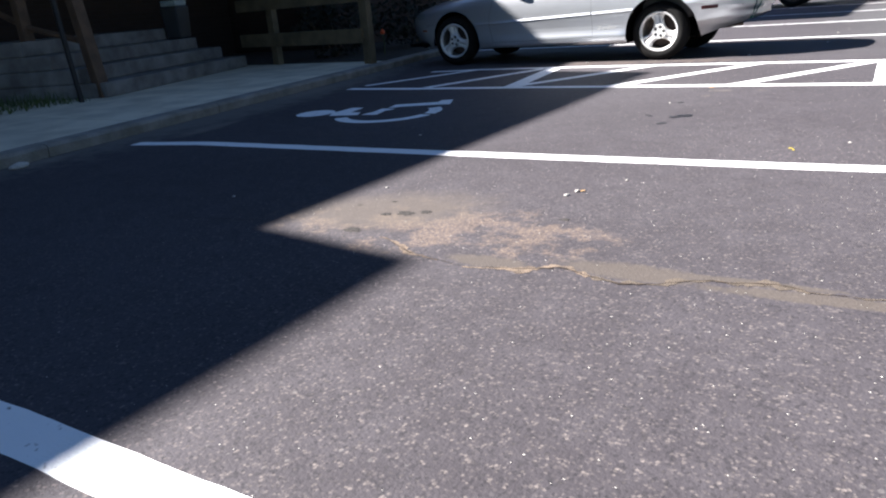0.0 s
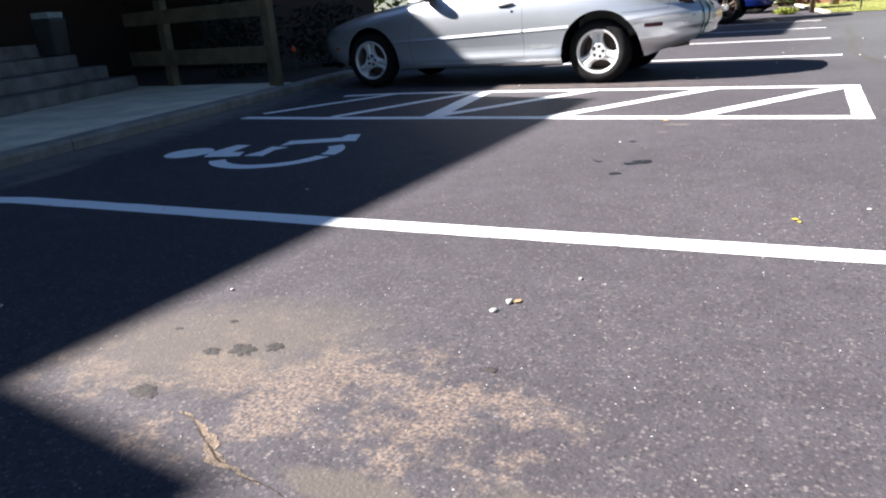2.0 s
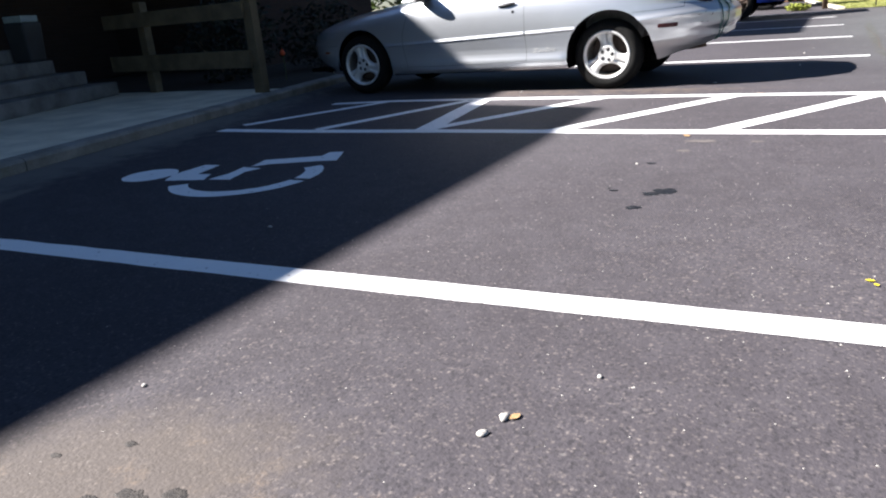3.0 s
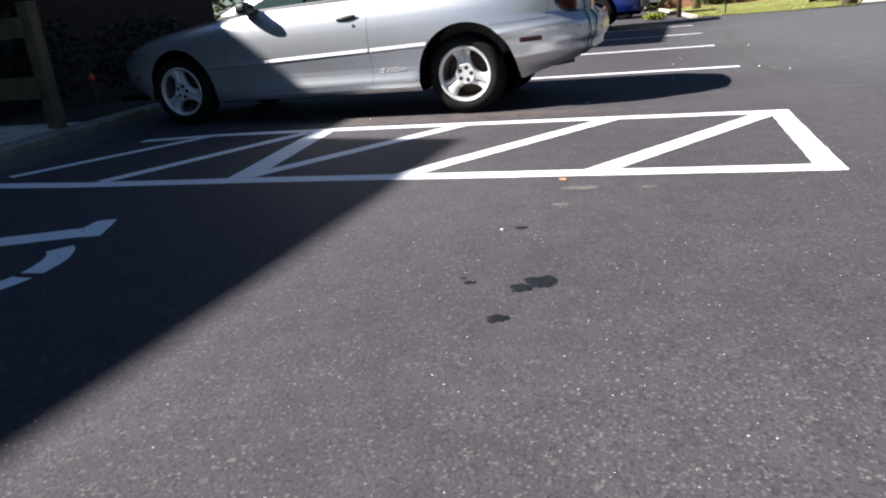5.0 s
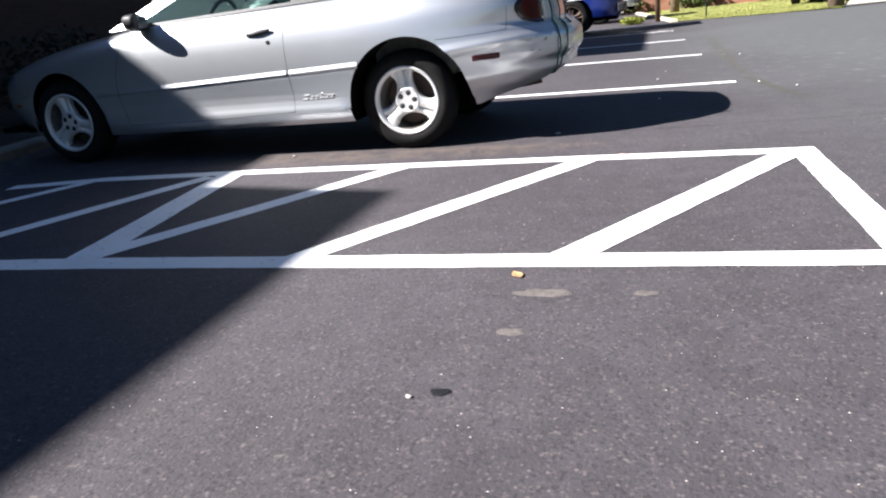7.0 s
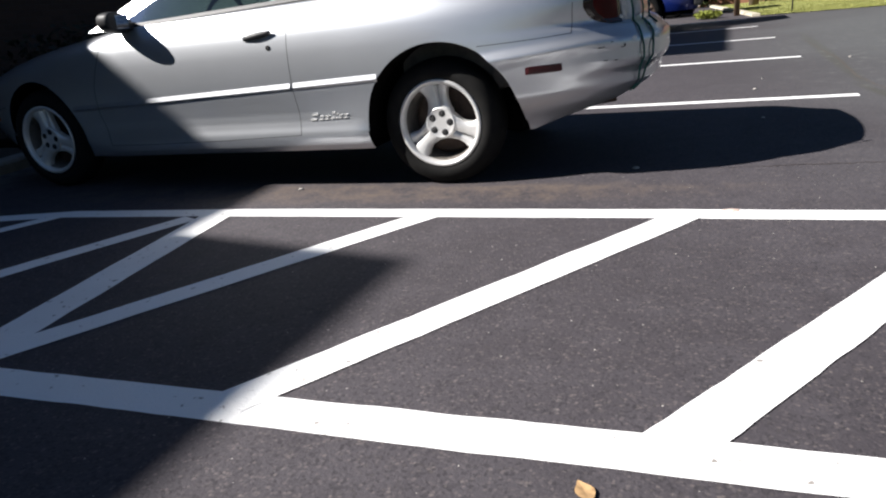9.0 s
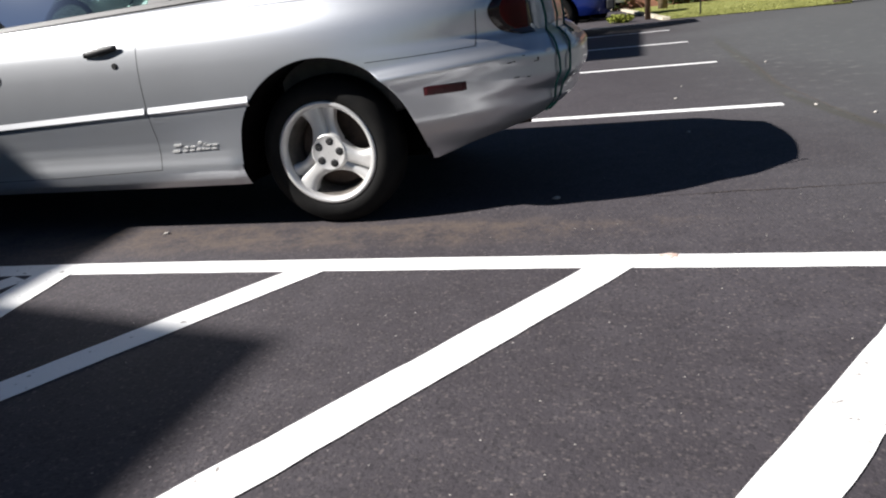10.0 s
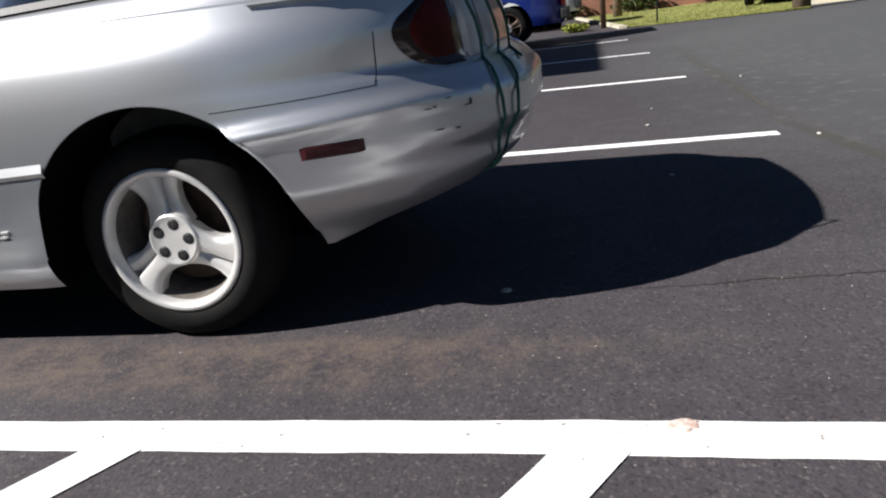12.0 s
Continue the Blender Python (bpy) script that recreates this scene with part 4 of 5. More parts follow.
# tape over the broken lamp end
for rows in ([(0.696, 20.3, 13.5), (0.72, 20.8, 13), (0.76, 20.5, 12), (0.80, 20.8, 12.5), (0.84, 20.2, 11), (0.885, 20.6, 11)], [(0.705, 9.5, 4.5), (0.75, 9.2, 3), (0.80, 9.6, 3.5), (0.85, 9, 2), (0.885, 9.4, 2)]):
    v, f = tail_sheet(rows, 0.012)
    link_mesh("tape_patch", v, f, TAPE, car, "crumpled grey tape over the broken lamp")
v, f = tail_sheet([(0.700, 23.5, 21.5), (0.712, 24.5, 21.5), (0.722, 23.5, 22.2)], 0.010, 8)
link_mesh("lamp_chip", v, f, BARE_WHITE, car, "pale chip at the lamp's corner")
# green elastic cords over lid and bumper
for rows in ([(0.93, 19), (0.85, 20), (0.79, 18.5), (0.74, 18), (0.69, 18), (0.66, 21), (0.63, 23.5), (0.58, 24), (0.53, 24), (0.48, 23), (0.43, 22), (0.40, 22), (0.375, 22)],
             [(0.93, 8), (0.85, 9), (0.79, 8.5), (0.74, 8), (0.69, 9), (0.66, 12), (0.63, 15), (0.58, 17.5), (0.53, 18.3), (0.48, 18.5), (0.43, 19), (0.40, 19.5), (0.375, 20)],
             [(0.93, 1.5), (0.85, 1.5), (0.79, 1), (0.74, 1), (0.69, 1), (0.66, 3)]):
    first = tail_point(rows[0][1], 0.89, 0.0)
    pts = [(0.45, first[1] + 0.03, 0.972), (0.62, first[1] + 0.015, 0.976), (0.78, first[1], 0.985), (0.855, first[1], 0.965)]
    pts += [tail_point(a, z, 0.010 + (0.03 if z > 0.72 else 0.0)) for z, a in rows[1:]]
    link_mesh("elastic_cord", *tube(pts, 0.0048, 8), CORD, car, "green elastic cord", True)


def tail_fleck(angle, z, wide, high, mat, name, label, seed):
    v = []
    for i in range(9):
        a = 2 * math.pi * i / 9
        k = 1 + 0.6 * noise.noise((math.cos(a) * 2, math.sin(a) * 2, seed))
        v.append(tail_point(angle + wide * k * math.cos(a), z + high * k * math.sin(a) - 0.12 * high * wide * math.cos(a), 0.0022))
    link_mesh(name, v, [tuple(range(9))], mat, car, label)


for i, (a, z, w, h) in enumerate(((43, 0.592, 0.8, 0.0025), (41.5, 0.594, 0.5, 0.002), (38, 0.612, 0.7, 0.0015), (33, 0.592, 0.4, 0.008), (34, 0.585, 0.9, 0.0018), (41, 0.535, 1.2, 0.002), (37, 0.532, 0.9, 0.002))):
    tail_fleck(a, z, w, h, SCRATCH, "scratch", "dark scratch in the paint", i)
for i, (a, z, w, h) in enumerate(((27.5, 0.617, 1.6, 0.008), (9, 0.622, 5, 0.007), (11, 0.500, 3.0, 0.018), (7, 0.672, 4, 0.007), (13, 0.470, 2, 0.010))):
    tail_fleck(a, z, w, h, BARE_WHITE, "paint_chip", "bare white chip in the paint", 20 + i)
# name script drawn as plain slanted bars
x = -0.668
for i, (w, h) in enumerate(((0.050, 0.036), (0.032, 0.021), (0.034, 0.021), (0.026, 0.038), (0.016, 0.028), (0.030, 0.021), (0.036, 0.021))):
    for low, high in ((0.0, 0.26), (0.68, 0.94)):
        v = []
        for a, b in ((0, low), (w * 0.66, low), (w * 0.66, high), (0, high)):
            uu, zz = x + a + 0.45 * b * h, 0.360 + b * h + 0.03 * (x + 0.668)
            v.append((uu, -coupe.side(uu, zz) - 0.005, zz))
        v += [(q[0], q[1] + 0.006, q[2]) for q in v]
        link_mesh("badge_bar", v, [(0, 1, 2, 3)] + [(k, (k + 1) % 4, 4 + (k + 1) % 4, 4 + k) for k in range(4)], ALLOY, car, "small bright name script")
    x += w
# cabin
for y in (-0.36, 0.36):
    bm = bmesh.new()
    add_box(bm, -1.25, -0.75, y - 0.24, y + 0.24, 0.40, 0.56, 0.05)
    seat = part("seat", bm, CLOTH, car, "grey cloth front seat", True)
    part("seat_back", add_box(bmesh.new(), -0.80, -0.66, y - 0.23, y + 0.23, 0.50, 1.05, 0.05, Matrix.Translation((-0.75, 0, 0.5)) @ Matrix.Rotation(radians(14), 4, "Y") @ Matrix.Translation((0.75, 0, -0.5))), CLOTH, seat, "", True)
    part("headrest", add_box(bmesh.new(), -0.62, -0.54, y - 0.12, y + 0.12, 1.06, 1.20, 0.035), CLOTH, seat, "", True)
box_part("rear_seat", -0.25, 0.30, -0.60, 0.60, 0.42, 0.86, CLOTH, car, "grey rear bench", 0.06)
box_part("dashboard", -1.98, -1.55, -0.70, 0.70, 0.62, 0.875, BLACK_PLASTIC, car, "", 0.05)
ring = [(-1.45 + 0.05 * math.sin(a), 0.36 * -1 + 0.185 * math.cos(a), 0.86 + 0.17 * math.sin(a)) for a in [i * math.pi / 14 for i in range(29)]]
link_mesh("steering_wheel", *tube(ring, 0.015, 8), BLACK_PLASTIC, car, "black steering wheel", True)


# simpler parked vehicles further off
def far_vehicle(name, m, label, paint, height=1.0, top=1.75, lift=0.32, rim=0.20, R=0.36, half_width=0.90, glass_mat=None):
    ob = thing(name, m, label, "car", "parked cars")
    h = height
    sh = Shell(front=((0.2, -3.4), (0.45, -3.52), (0.75, -3.50), (h - 0.05, -3.35), (h, -3.1)), rear=((0.2, 0.95), (0.45, 1.02), (0.6, 1.02), (h, 0.97)),
               half=((0.2, half_width - 0.05), (0.5, half_width), (h - 0.15, half_width - 0.01), (h, half_width - 0.06)), uc_front=-1.7, uc_rear=-0.3, n_front=4.0, n_rear=5.0)
    bm = sh.mesh([lift + (h - lift) * i / 14 for i in range(15)], 120, ((0, R, R + 0.07), (-2.7, R, R + 0.07)), lambda u: lift)
    part("body", bm, paint, ob, "", True)
    v, f = [], []
    for z, a, b, w in ((h, -1.95, 0.90, half_width - 0.08), (top - 0.06, -1.15, 0.72, half_width - 0.22), (top, -1.0, 0.60, half_width - 0.28)):
        v += [(a, -w, z), (b, -w, z), (b, w, z), (a, w, z)]
    f = [(i * 4 + k, i * 4 + (k + 1) % 4, i * 4 + 4 + (k + 1) % 4, i * 4 + 4 + k) for i in range(2) for k in range(4)] + [(8, 9, 10, 11)]
    part_ob = link_mesh("cabin", v, f, paint, ob)
    for k, (p, q, w) in enumerate(((-1.75, -0.75, 0), (-0.65, 0.65, 0))):
        for sgn in (-1, 1):
            w0, w1 = half_width - 0.08 - 0.02, half_width - 0.215
            za, zb = h + 0.05, top - 0.10
            vv = [(p, sgn * (w0 + 0.006), za), (q, sgn * (w0 + 0.006), za), (q - 0.06, sgn * (w1 + 0.008), zb), (p + (0.55 if k == 0 else 0.04), sgn * (w1 + 0.008), zb)]
            link_mesh("window", vv, [(0, 1, 2, 3)], DARK_LENS, ob, "dark window")
    box_part("bumper", 0.92, 1.06, -half_width + 0.06, half_width - 0.06, lift + 0.06, lift + 0.24, BLACK_PLASTIC, ob, "black rear bumper", 0.03)
    box_part("underbody", -3.2, 0.9, -half_width + 0.24, half_width - 0.24, lift - 0.08, lift + 0.1, UNDER, ob)
    for sgn in (-1, 1):
        box_part("tail_lamp", 0.945, 0.985, sgn * (half_width - 0.16) - 0.07, sgn * (half_width - 0.16) + 0.07, h - 0.38, h - 0.08, RED_LENS, ob, "red tail lamp", 0.015)
        for x in (0, -2.7):
            wheel_parts(ob, x, sgn * (half_width - 0.12), sgn, R, 0.22, rim, 90, 5, IRON)
    return ob


blue = far_vehicle("blue_car", pose(-2.12, 20.2, 0), "glossy blue sport utility car with alloy wheels", BLUE, 1.02, 1.72, 0.36, 0.25, 0.36)
white = far_vehicle("white_car", pose(-1.88, 25.6, 0), "white sport utility car with black rear bumper", WHITE_PAINT, 1.02, 1.75, 0.40, 0.25, 0.37)
for x, y, r, mt, lab in ((4.6, 28.0, 75, DARK_PAINT, "dark car parked on the far drive"), (6.9, 28.5, 80, WHITE_PAINT, "white car parked on the far drive"), (7.7, 25.2, 0, DARK_PAINT, "dark car on the far side of the lot")):
    far_vehicle("far_car", pose(x, y, ground_z(y), 0, 0, r), lab, mt, 0.92, 1.45, 0.28, 0.22, 0.32)


# ---- building and entrance ----
def wall_block(name, poly, z0, z1, mat, label):
    v, f = prism(poly, z0, z1)
    return tagged(link_mesh(name, v, f, mat), label, "wall", kind="structure")


EAVE = 7.0
wall_block("wall_south", [(-9.50, -14), (-9.50, -1.65), (-18, -1.65), (-18, -14)], -0.1, 6.85, SHADED_BRICK, "red brick wing of the building, darkened for shade")
wall_block("wall_front", [(-10.30, -1.65), (-10.30, 3.50), (-18, 3.50), (-18, -1.65)], -0.1, 6.85, SHADED_BRICK, "red brick front wall beside the steps, darkened for shade")
wall_block("wall_entrance", [(-11.6, 3.50), (-12.1, 11.3), (-18, 11.3), (-18, 3.50)], -0.1, 6.85, SHADED_BRICK, "red brick entrance wall behind the steps, darkened for shade")
wall_block("wall_north", [(-9.15, 11.3), (-9.15, 15.6), (-18, 15.6), (-18, 11.3)], -0.3, 6.85, SHADED_BRICK, "red brick wing behind parked cars, darkened for shade")
for poly in ([(-9.02, -14.5), (-9.06, -1.41), (-9.86, -1.31), (-18.5, -1.31), (-18.5, -14.5)], [(-9.86, -1.31), (-9.79, 3.73), (-10.97, 3.97), (-18.5, 3.97), (-18.5, -1.31)],
             [(-10.97, 3.97), (-11.77, 11.05), (-18.5, 11.05), (-18.5, 3.97)], [(-8.64, 11.05), (-8.57, 16.0), (-18.5, 16.0), (-18.5, 11.05)]):
    v, f = prism(poly, 6.85, EAVE)
    tagged(link_mesh("roof", v, f, ROOF), "flat dark roof edge with overhanging eaves", "roof", kind="structure")
# unseen canopy, added to block sky light and keep the entrance dark
v, f = prism([(-7.25, 3.62), (-7.5, 11.2), (-12.0, 11.2), (-11.58, 3.62)], 2.75, 2.92)
tagged(link_mesh("shade_canopy", v, f, ROOF), "unseen dark canopy added to shade the entrance steps", "roof", kind="structure")


def building_window(m, w, h, label):
    ob = tagged(thing("window_1", m, label, "window"), kind="structure")
    for a, b, c, d in ((-w / 2, w / 2, 0, 0.06), (-w / 2, w / 2, h - 0.06, h), (-w / 2, -w / 2 + 0.06, 0.06, h - 0.06), (w / 2 - 0.06, w / 2, 0.06, h - 0.06), (-0.02, 0.02, 0.06, h - 0.06)):
        box_part("window_frame", 0.0, 0.06, a, b, c, d, TRIM, ob)
    for s in (-1, 1):
        box_part("pane", 0.02, 0.03, *sorted((s * 0.02, s * (w / 2 - 0.06))), 0.06, h - 0.06, DARK_LENS, ob, "", 0)
    box_part("window_sill", 0.0, 0.12, -w / 2 - 0.05, w / 2 + 0.05, -0.07, -0.001, TRIM, ob)
    return ob


for y in (12.4, 14.5):
    for z in (4.3,):
        building_window(pose(-9.15, y, z), 1.1, 1.4, "white framed sash window in brick wall")
for z in (4.3,):
    building_window(pose(-10.30, 1.2, z), 1.1, 1.4, "white framed sash window in brick wall")
    building_window(pose(-9.50, -4.0, z), 1.1, 1.4, "white framed sash window in brick wall")

# steps up to the entrance: each tread a cast block
steps = thing("entrance_steps", pose(-7.22, 5.0, 0.092, 0, 0, 20), "broad grey concrete steps, worn and shaded", "steps")
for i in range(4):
    box_part("step", -3.6 + 0.06, -0.32 * i, 0.0, 3.35 - 0.12 * i, 0.165 * i + (0.001 if i else 0), 0.165 * (i + 1), SHADED_STEP_STONE, steps, "", 0.018)

# timber guard rail beside the steps
fence = thing("timber_rail", pose(-5.82, 7.98, 0.092, 0, 0, -8), "weathered timber guard rail with two broad boards", "railing")
for x in (0.0, -2.0):
    box_part("post", x - 0.07, x + 0.07, -0.05, 0.05, -0.02, 1.08, SHADED_WOOD, fence, "weathered square post", 0.01)
for z0, z1 in ((0.27, 0.46), (0.79, 0.96)):
    box_part("board", -2.75, -0.02, -0.093, -0.052, z0, z1, SHADED_WOOD, fence, "broad weathered board", 0.006)

# hand rail at the near side of the steps
rail = thing("hand_rail", pose(-7.17, 4.96, 0.088), "brown timber hand rail leaning beside the steps with black iron bar", "railing")
part("post", add_box(bmesh.new(), -0.225, -0.095, 0.0, 0.13, -0.02, 1.25, 0.01, Matrix.Translation((-0.16, 0.065, 0)) @ Matrix.Rotation(radians(-8), 4, "Y") @ Matrix.Translation((0.16, -0.065, 0))), BROWN_WOOD, rail, "square brown post")
part("post", add_box(bmesh.new(), -1.30, -1.18, -0.10, 0.02, -0.02, 1.35, 0.01), BROWN_WOOD, rail, "square brown post")
link_mesh("rail", *tube([(-0.28, 0.06, 1.10), (-1.25, -0.02, 1.30), (-2.4, -0.05, 1.75)], 0.045, 8), BROWN_WOOD, rail, "sloping brown rail")
link_mesh("rail", *tube([(-0.22, 0.06, 0.60), (-1.25, -0.02, 0.82), (-2.4, -0.05, 1.25)], 0.035, 8), BROWN_WOOD, rail, "sloping brown rail")
link_mesh("iron_bar", *tube([(-0.03, -0.29, -0.02), (-0.07, -0.29, 0.55), (-0.11, -0.29, 1.2)], 0.028, 8), BLACK_IRON, rail, "black iron bar")


# ---- plants ----
def leaf_clump(name, centre, size, count, leaf, mat, parent, seed, flat=1.0):
    rng = random.Random(seed)
    verts, faces = [], []
    for _ in range(count):
        while True:
            p = Vector((rng.uniform(-1, 1), rng.uniform(-1, 1), rng.uniform(-1, 1)))
            if 0.25 < p.length < 1 + 0.25 * noise.noise(p * 2.1 + Vector((seed, 0, 0))):
                break
        c = Vector(centre) + Vector((p.x * size[0], p.y * size[1], p.z * size[2]))
        a = Vector((rng.uniform(-1, 1), rng.uniform(-1, 1), rng.uniform(-0.6, 0.6))).normalized()
        b = a.cross(Vector((rng.uniform(-1, 1), rng.uniform(-1, 1), rng.uniform(-1, 1)))).normalized()
        s = leaf * rng.uniform(0.6, 1.3)
        k = len(verts)
        verts += [c - a * s, c - b * s * 0.45 + a * s * 0.1, c + a * s + Vector((0, 0, -0.2 * s)), c + b * s * 0.45 + a * s * 0.1]
        faces += [(k, k + 1, k + 2), (k, k + 2, k + 3)]
    return link_mesh(name, verts, faces, mat, parent)


def bush(x, y, z, size, count, leaf, mat, label, seed):
    ob = thing("bush", pose(x, y, z), label, "bush")
    rng = random.Random(seed)
    for i in range(5):
        a = rng.uniform(0, 6.28)
        link_mesh("stem", *tube([(0, 0, -0.02), (0.3 * size[0] * math.cos(a), 0.3 * size[1] * math.sin(a), size[2] * 0.6), (0.7 * size[0] * math.cos(a), 0.7 * size[1] * math.sin(a), size[2] * 1.3)], [0.012, 0.009, 0.004], 5), BARK, ob)
    leaf_clump("foliage", (0, 0, size[2]), size, count, leaf, mat, ob, seed)
    return ob


bush(-7.6, 9.4, 0.085, (0.75, 0.7, 0.55), 1500, 0.05, SHADED_LEAF, "dark green evergreen bush behind the rail, darkened further for shade", 3)
bush(-7.1, 10.9, 0.085, (0.6, 0.8, 0.5), 1200, 0.05, SHADED_LEAF, "dark green evergreen bush in front of brick wall, darkened further for shade", 4)
bush(-8.8, 3.4, 0.085, (0.7, 0.6, 0.45), 1200, 0.05, SHADED_LEAF, "dark green shrub beside the steps, darkened further for shade", 5)
bush(-7.95, 1.9, 0.085, (0.5, 0.8, 0.28), 1100, 0.045, SHADED_LEAF, "low dark green shrub in mulch bed, darkened further for shade", 6)
bush(-0.98, 22.8, 0.0, (0.30, 0.24, 0.10), 700, 0.035, BRIGHT_LEAF, "low yellow-green shrub beside parked cars", 7)

bed = random.Random(9)
v, f = [], []
for i in range(1500):
    x, y = bed.uniform(-8.7, -7.22), bed.uniform(1.4, 4.8)
    a, h, k = bed.uniform(0, 6.28), bed.uniform(0.05, 0.16), len(v)
    v += [(x - 0.008 * math.sin(a), y + 0.008 * math.cos(a), 0.083), (x + 0.008 * math.sin(a), y - 0.008 * math.cos(a), 0.083), (x + h * 0.5 * math.cos(a), y + h * 0.5 * math.sin(a), 0.085 + h)]
    f.append((k, k + 1, k + 2))
tagged(link_mesh("ground_cover", v, f, LEAF), "low dark ground cover in the mulch bed", "plants", kind="stuff")

flower = thing("orange_flower", pose(-6.56, 9.30, 0.085), "single orange bloom on a thin stem", "flower")
link_mesh("stem", *tube([(0, 0, -0.01), (0.01, 0, 0.16), (0.0, 0.0, 0.325)], 0.006, 6), LEAF, flower)
v, f = lathe([(0.001, 0.305), (0.030, 0.32), (0.034, 0.34), (0.018, 0.37), (0.001, 0.395)], 10, "z")
link_mesh("bloom", v, f, ORANGE, flower, "orange petals", True)

bag = thing("storage_bin", pose(-8.98, 7.48, 0.588, 0, 0, 20), "dark plastic bin with pale blue-grey lid on the steps", "bin")
bm = add_box(bmesh.new(), -0.14, 0.14, -0.17, 0.17, 0, 0.46, 0.03)
for q in bm.verts:
    k = 0.84 + 0.16 * q.co.z / 0.46
    q.co.x, q.co.y = q.co.x * k, q.co.y * k
part("tub", bm, DARK_PLASTIC, bag, "dark grey tub")
box_part("lid", -0.12, 0.12, -0.15, 0.15, 0.462, 0.54, PALE_PLASTIC, bag, "pale blue-grey lid", 0.012)


# ---- the far side ----
def verge_inside(y):
    return (0.10 - 0.11 * (y - 21.9), lerp_table(((21.2, 3.3), (22.5, 3.6), (40, 8.0)), y))


vy = [21.5, 21.7, 21.9, 22.1, 22.3, 22.6, 23, 24, 26, 28, 31, 34, 37, 40]
v, f = clipped_sheet(lambda y: (max(verge_inside(y)[0], 3.3 - (y - 21.5) * 4.5), verge_inside(y)[1]), 0, 0, 10, vy, 0.012)
tagged(link_mesh("lawn", v, f, GRASS_SOIL), "sunlit yellow-green lawn beyond the parking lot", "lawn", kind="structure")
rng = random.Random(21)
v, f = [], []
for i in range(26000):
    y = 21.55 + 9 * rng.random() ** 1.8
    a0 = max(verge_inside(y)[0], 3.3 - (y - 21.5) * 4.5)
    x = rng.uniform(a0, verge_inside(y)[1])
    a, h, k = rng.uniform(0, 6.28), rng.uniform(0.012, 0.040), len(v)
    z = ground_z(y) + 0.012
    v += [(x - 0.006 * math.sin(a), y + 0.006 * math.cos(a), z), (x + 0.006 * math.sin(a), y - 0.006 * math.cos(a), z), (x + 0.4 * h * math.cos(a), y + 0.4 * h * math.sin(a), z + h)]
    f.append((k, k + 1, k + 2))
tagged(link_mesh("grass", v, f, GRASS), "short sunlit grass", "grass", kind="stuff")
verge_kerb = tagged(new("verge_kerb"), "pale concrete kerb along the lawn", "kerb", kind="structure")
for i in range(5):
    y0, y1 = 22.2 + 2.4 * i, 22.2 + 2.4 * (i + 1) - 0.004
    x0, x1 = verge_inside(y0)[0], verge_inside(y1)[0]
    v, f = prism([(x0 - 0.17, y0), (x0 - 0.01, y0), (x1 - 0.01, y1), (x1 - 0.17, y1)], 0, 1)
    v = [(x, y, ground_z(y) + (0.055 if z else -0.05)) for x, y, z in v]
    link_mesh("kerb_stone", v, f, CREAM, verge_kerb)
v, f = clipped_sheet(lambda y: (lerp_table(((21.2, 3.4), (22.5, 3.65), (40, 8.1)), y), 40), 0, 0, 6, [22.7, 24, 26, 28, 31, 34, 37], 0.01)
tagged(link_mesh("drive", v, f, CREAM), "pale sunlit concrete drive", "drive", kind="structure")

pole = thing("wooden_post", pose(-0.38, 23.2, 0), "brown wooden post at the edge of the lawn", "post")
link_mesh("shaft", *tube([(0, 0, -0.05), (0.0, 0, 1.5), (0.01, 0, 3.2)], [0.065, 0.062, 0.055], 12), BROWN_WOOD, pole, "", True)
stake = thing("thin_stake", pose(0.72, 22.8, 0.04), "thin grey metal stake in the lawn", "stake")
link_mesh("shaft", *tube([(0, 0, -0.05), (0, 0, 0.9)], 0.018, 8), BLACK_IRON, stake)


def tree(x, y, r, height, seed, label):
    rng = random.Random(seed)
    ob = thing("tree", pose(x, y, ground_z(y)), label, "tree", "trees")
    pts = [(0.25 * noise.noise((seed, i * 0.7, 0)) * i / 6, 0.25 * noise.noise((0, seed, i * 0.7)) * i / 6, height * 0.55 * i / 6 - 0.1) for i in range(7)]
    link_mesh("trunk", *tube(pts, [r * 1.35, r * 1.02, r * 0.95, r * 0.9, r * 0.8, r * 0.7, r * 0.55], 14), BARK, ob, "", True)
    for i in range(7):
        a, z0 = rng.uniform(0, 6.28), height * rng.uniform(0.35, 0.52)
        L = height * rng.uniform(0.22, 0.34)
        end = (L * math.cos(a), L * math.sin(a), z0 + L * 0.8)
        link_mesh("limb", *tube([(0, 0, z0), (end[0] * 0.5, end[1] * 0.5, z0 + L * 0.5), end], [r * 0.4, r * 0.25, r * 0.08], 7), BARK, ob)
        leaf_clump("foliage", end, (height * 0.17, height * 0.17, height * 0.12), 700, 0.12, LEAF, ob, seed * 10 + i)
    leaf_clump("foliage", (0, 0, height * 0.85), (height * 0.2, height * 0.2, height * 0.15), 900, 0.12, LEAF, ob, seed * 10 + 9)
    return ob


tree(3.3, 21.9, 0.13, 8, 2, "mature tree with rough brown trunk at the lawn's end")
tree(0.2, 28.5, 0.11, 9, 3, "mature tree with dark trunk on the lawn")

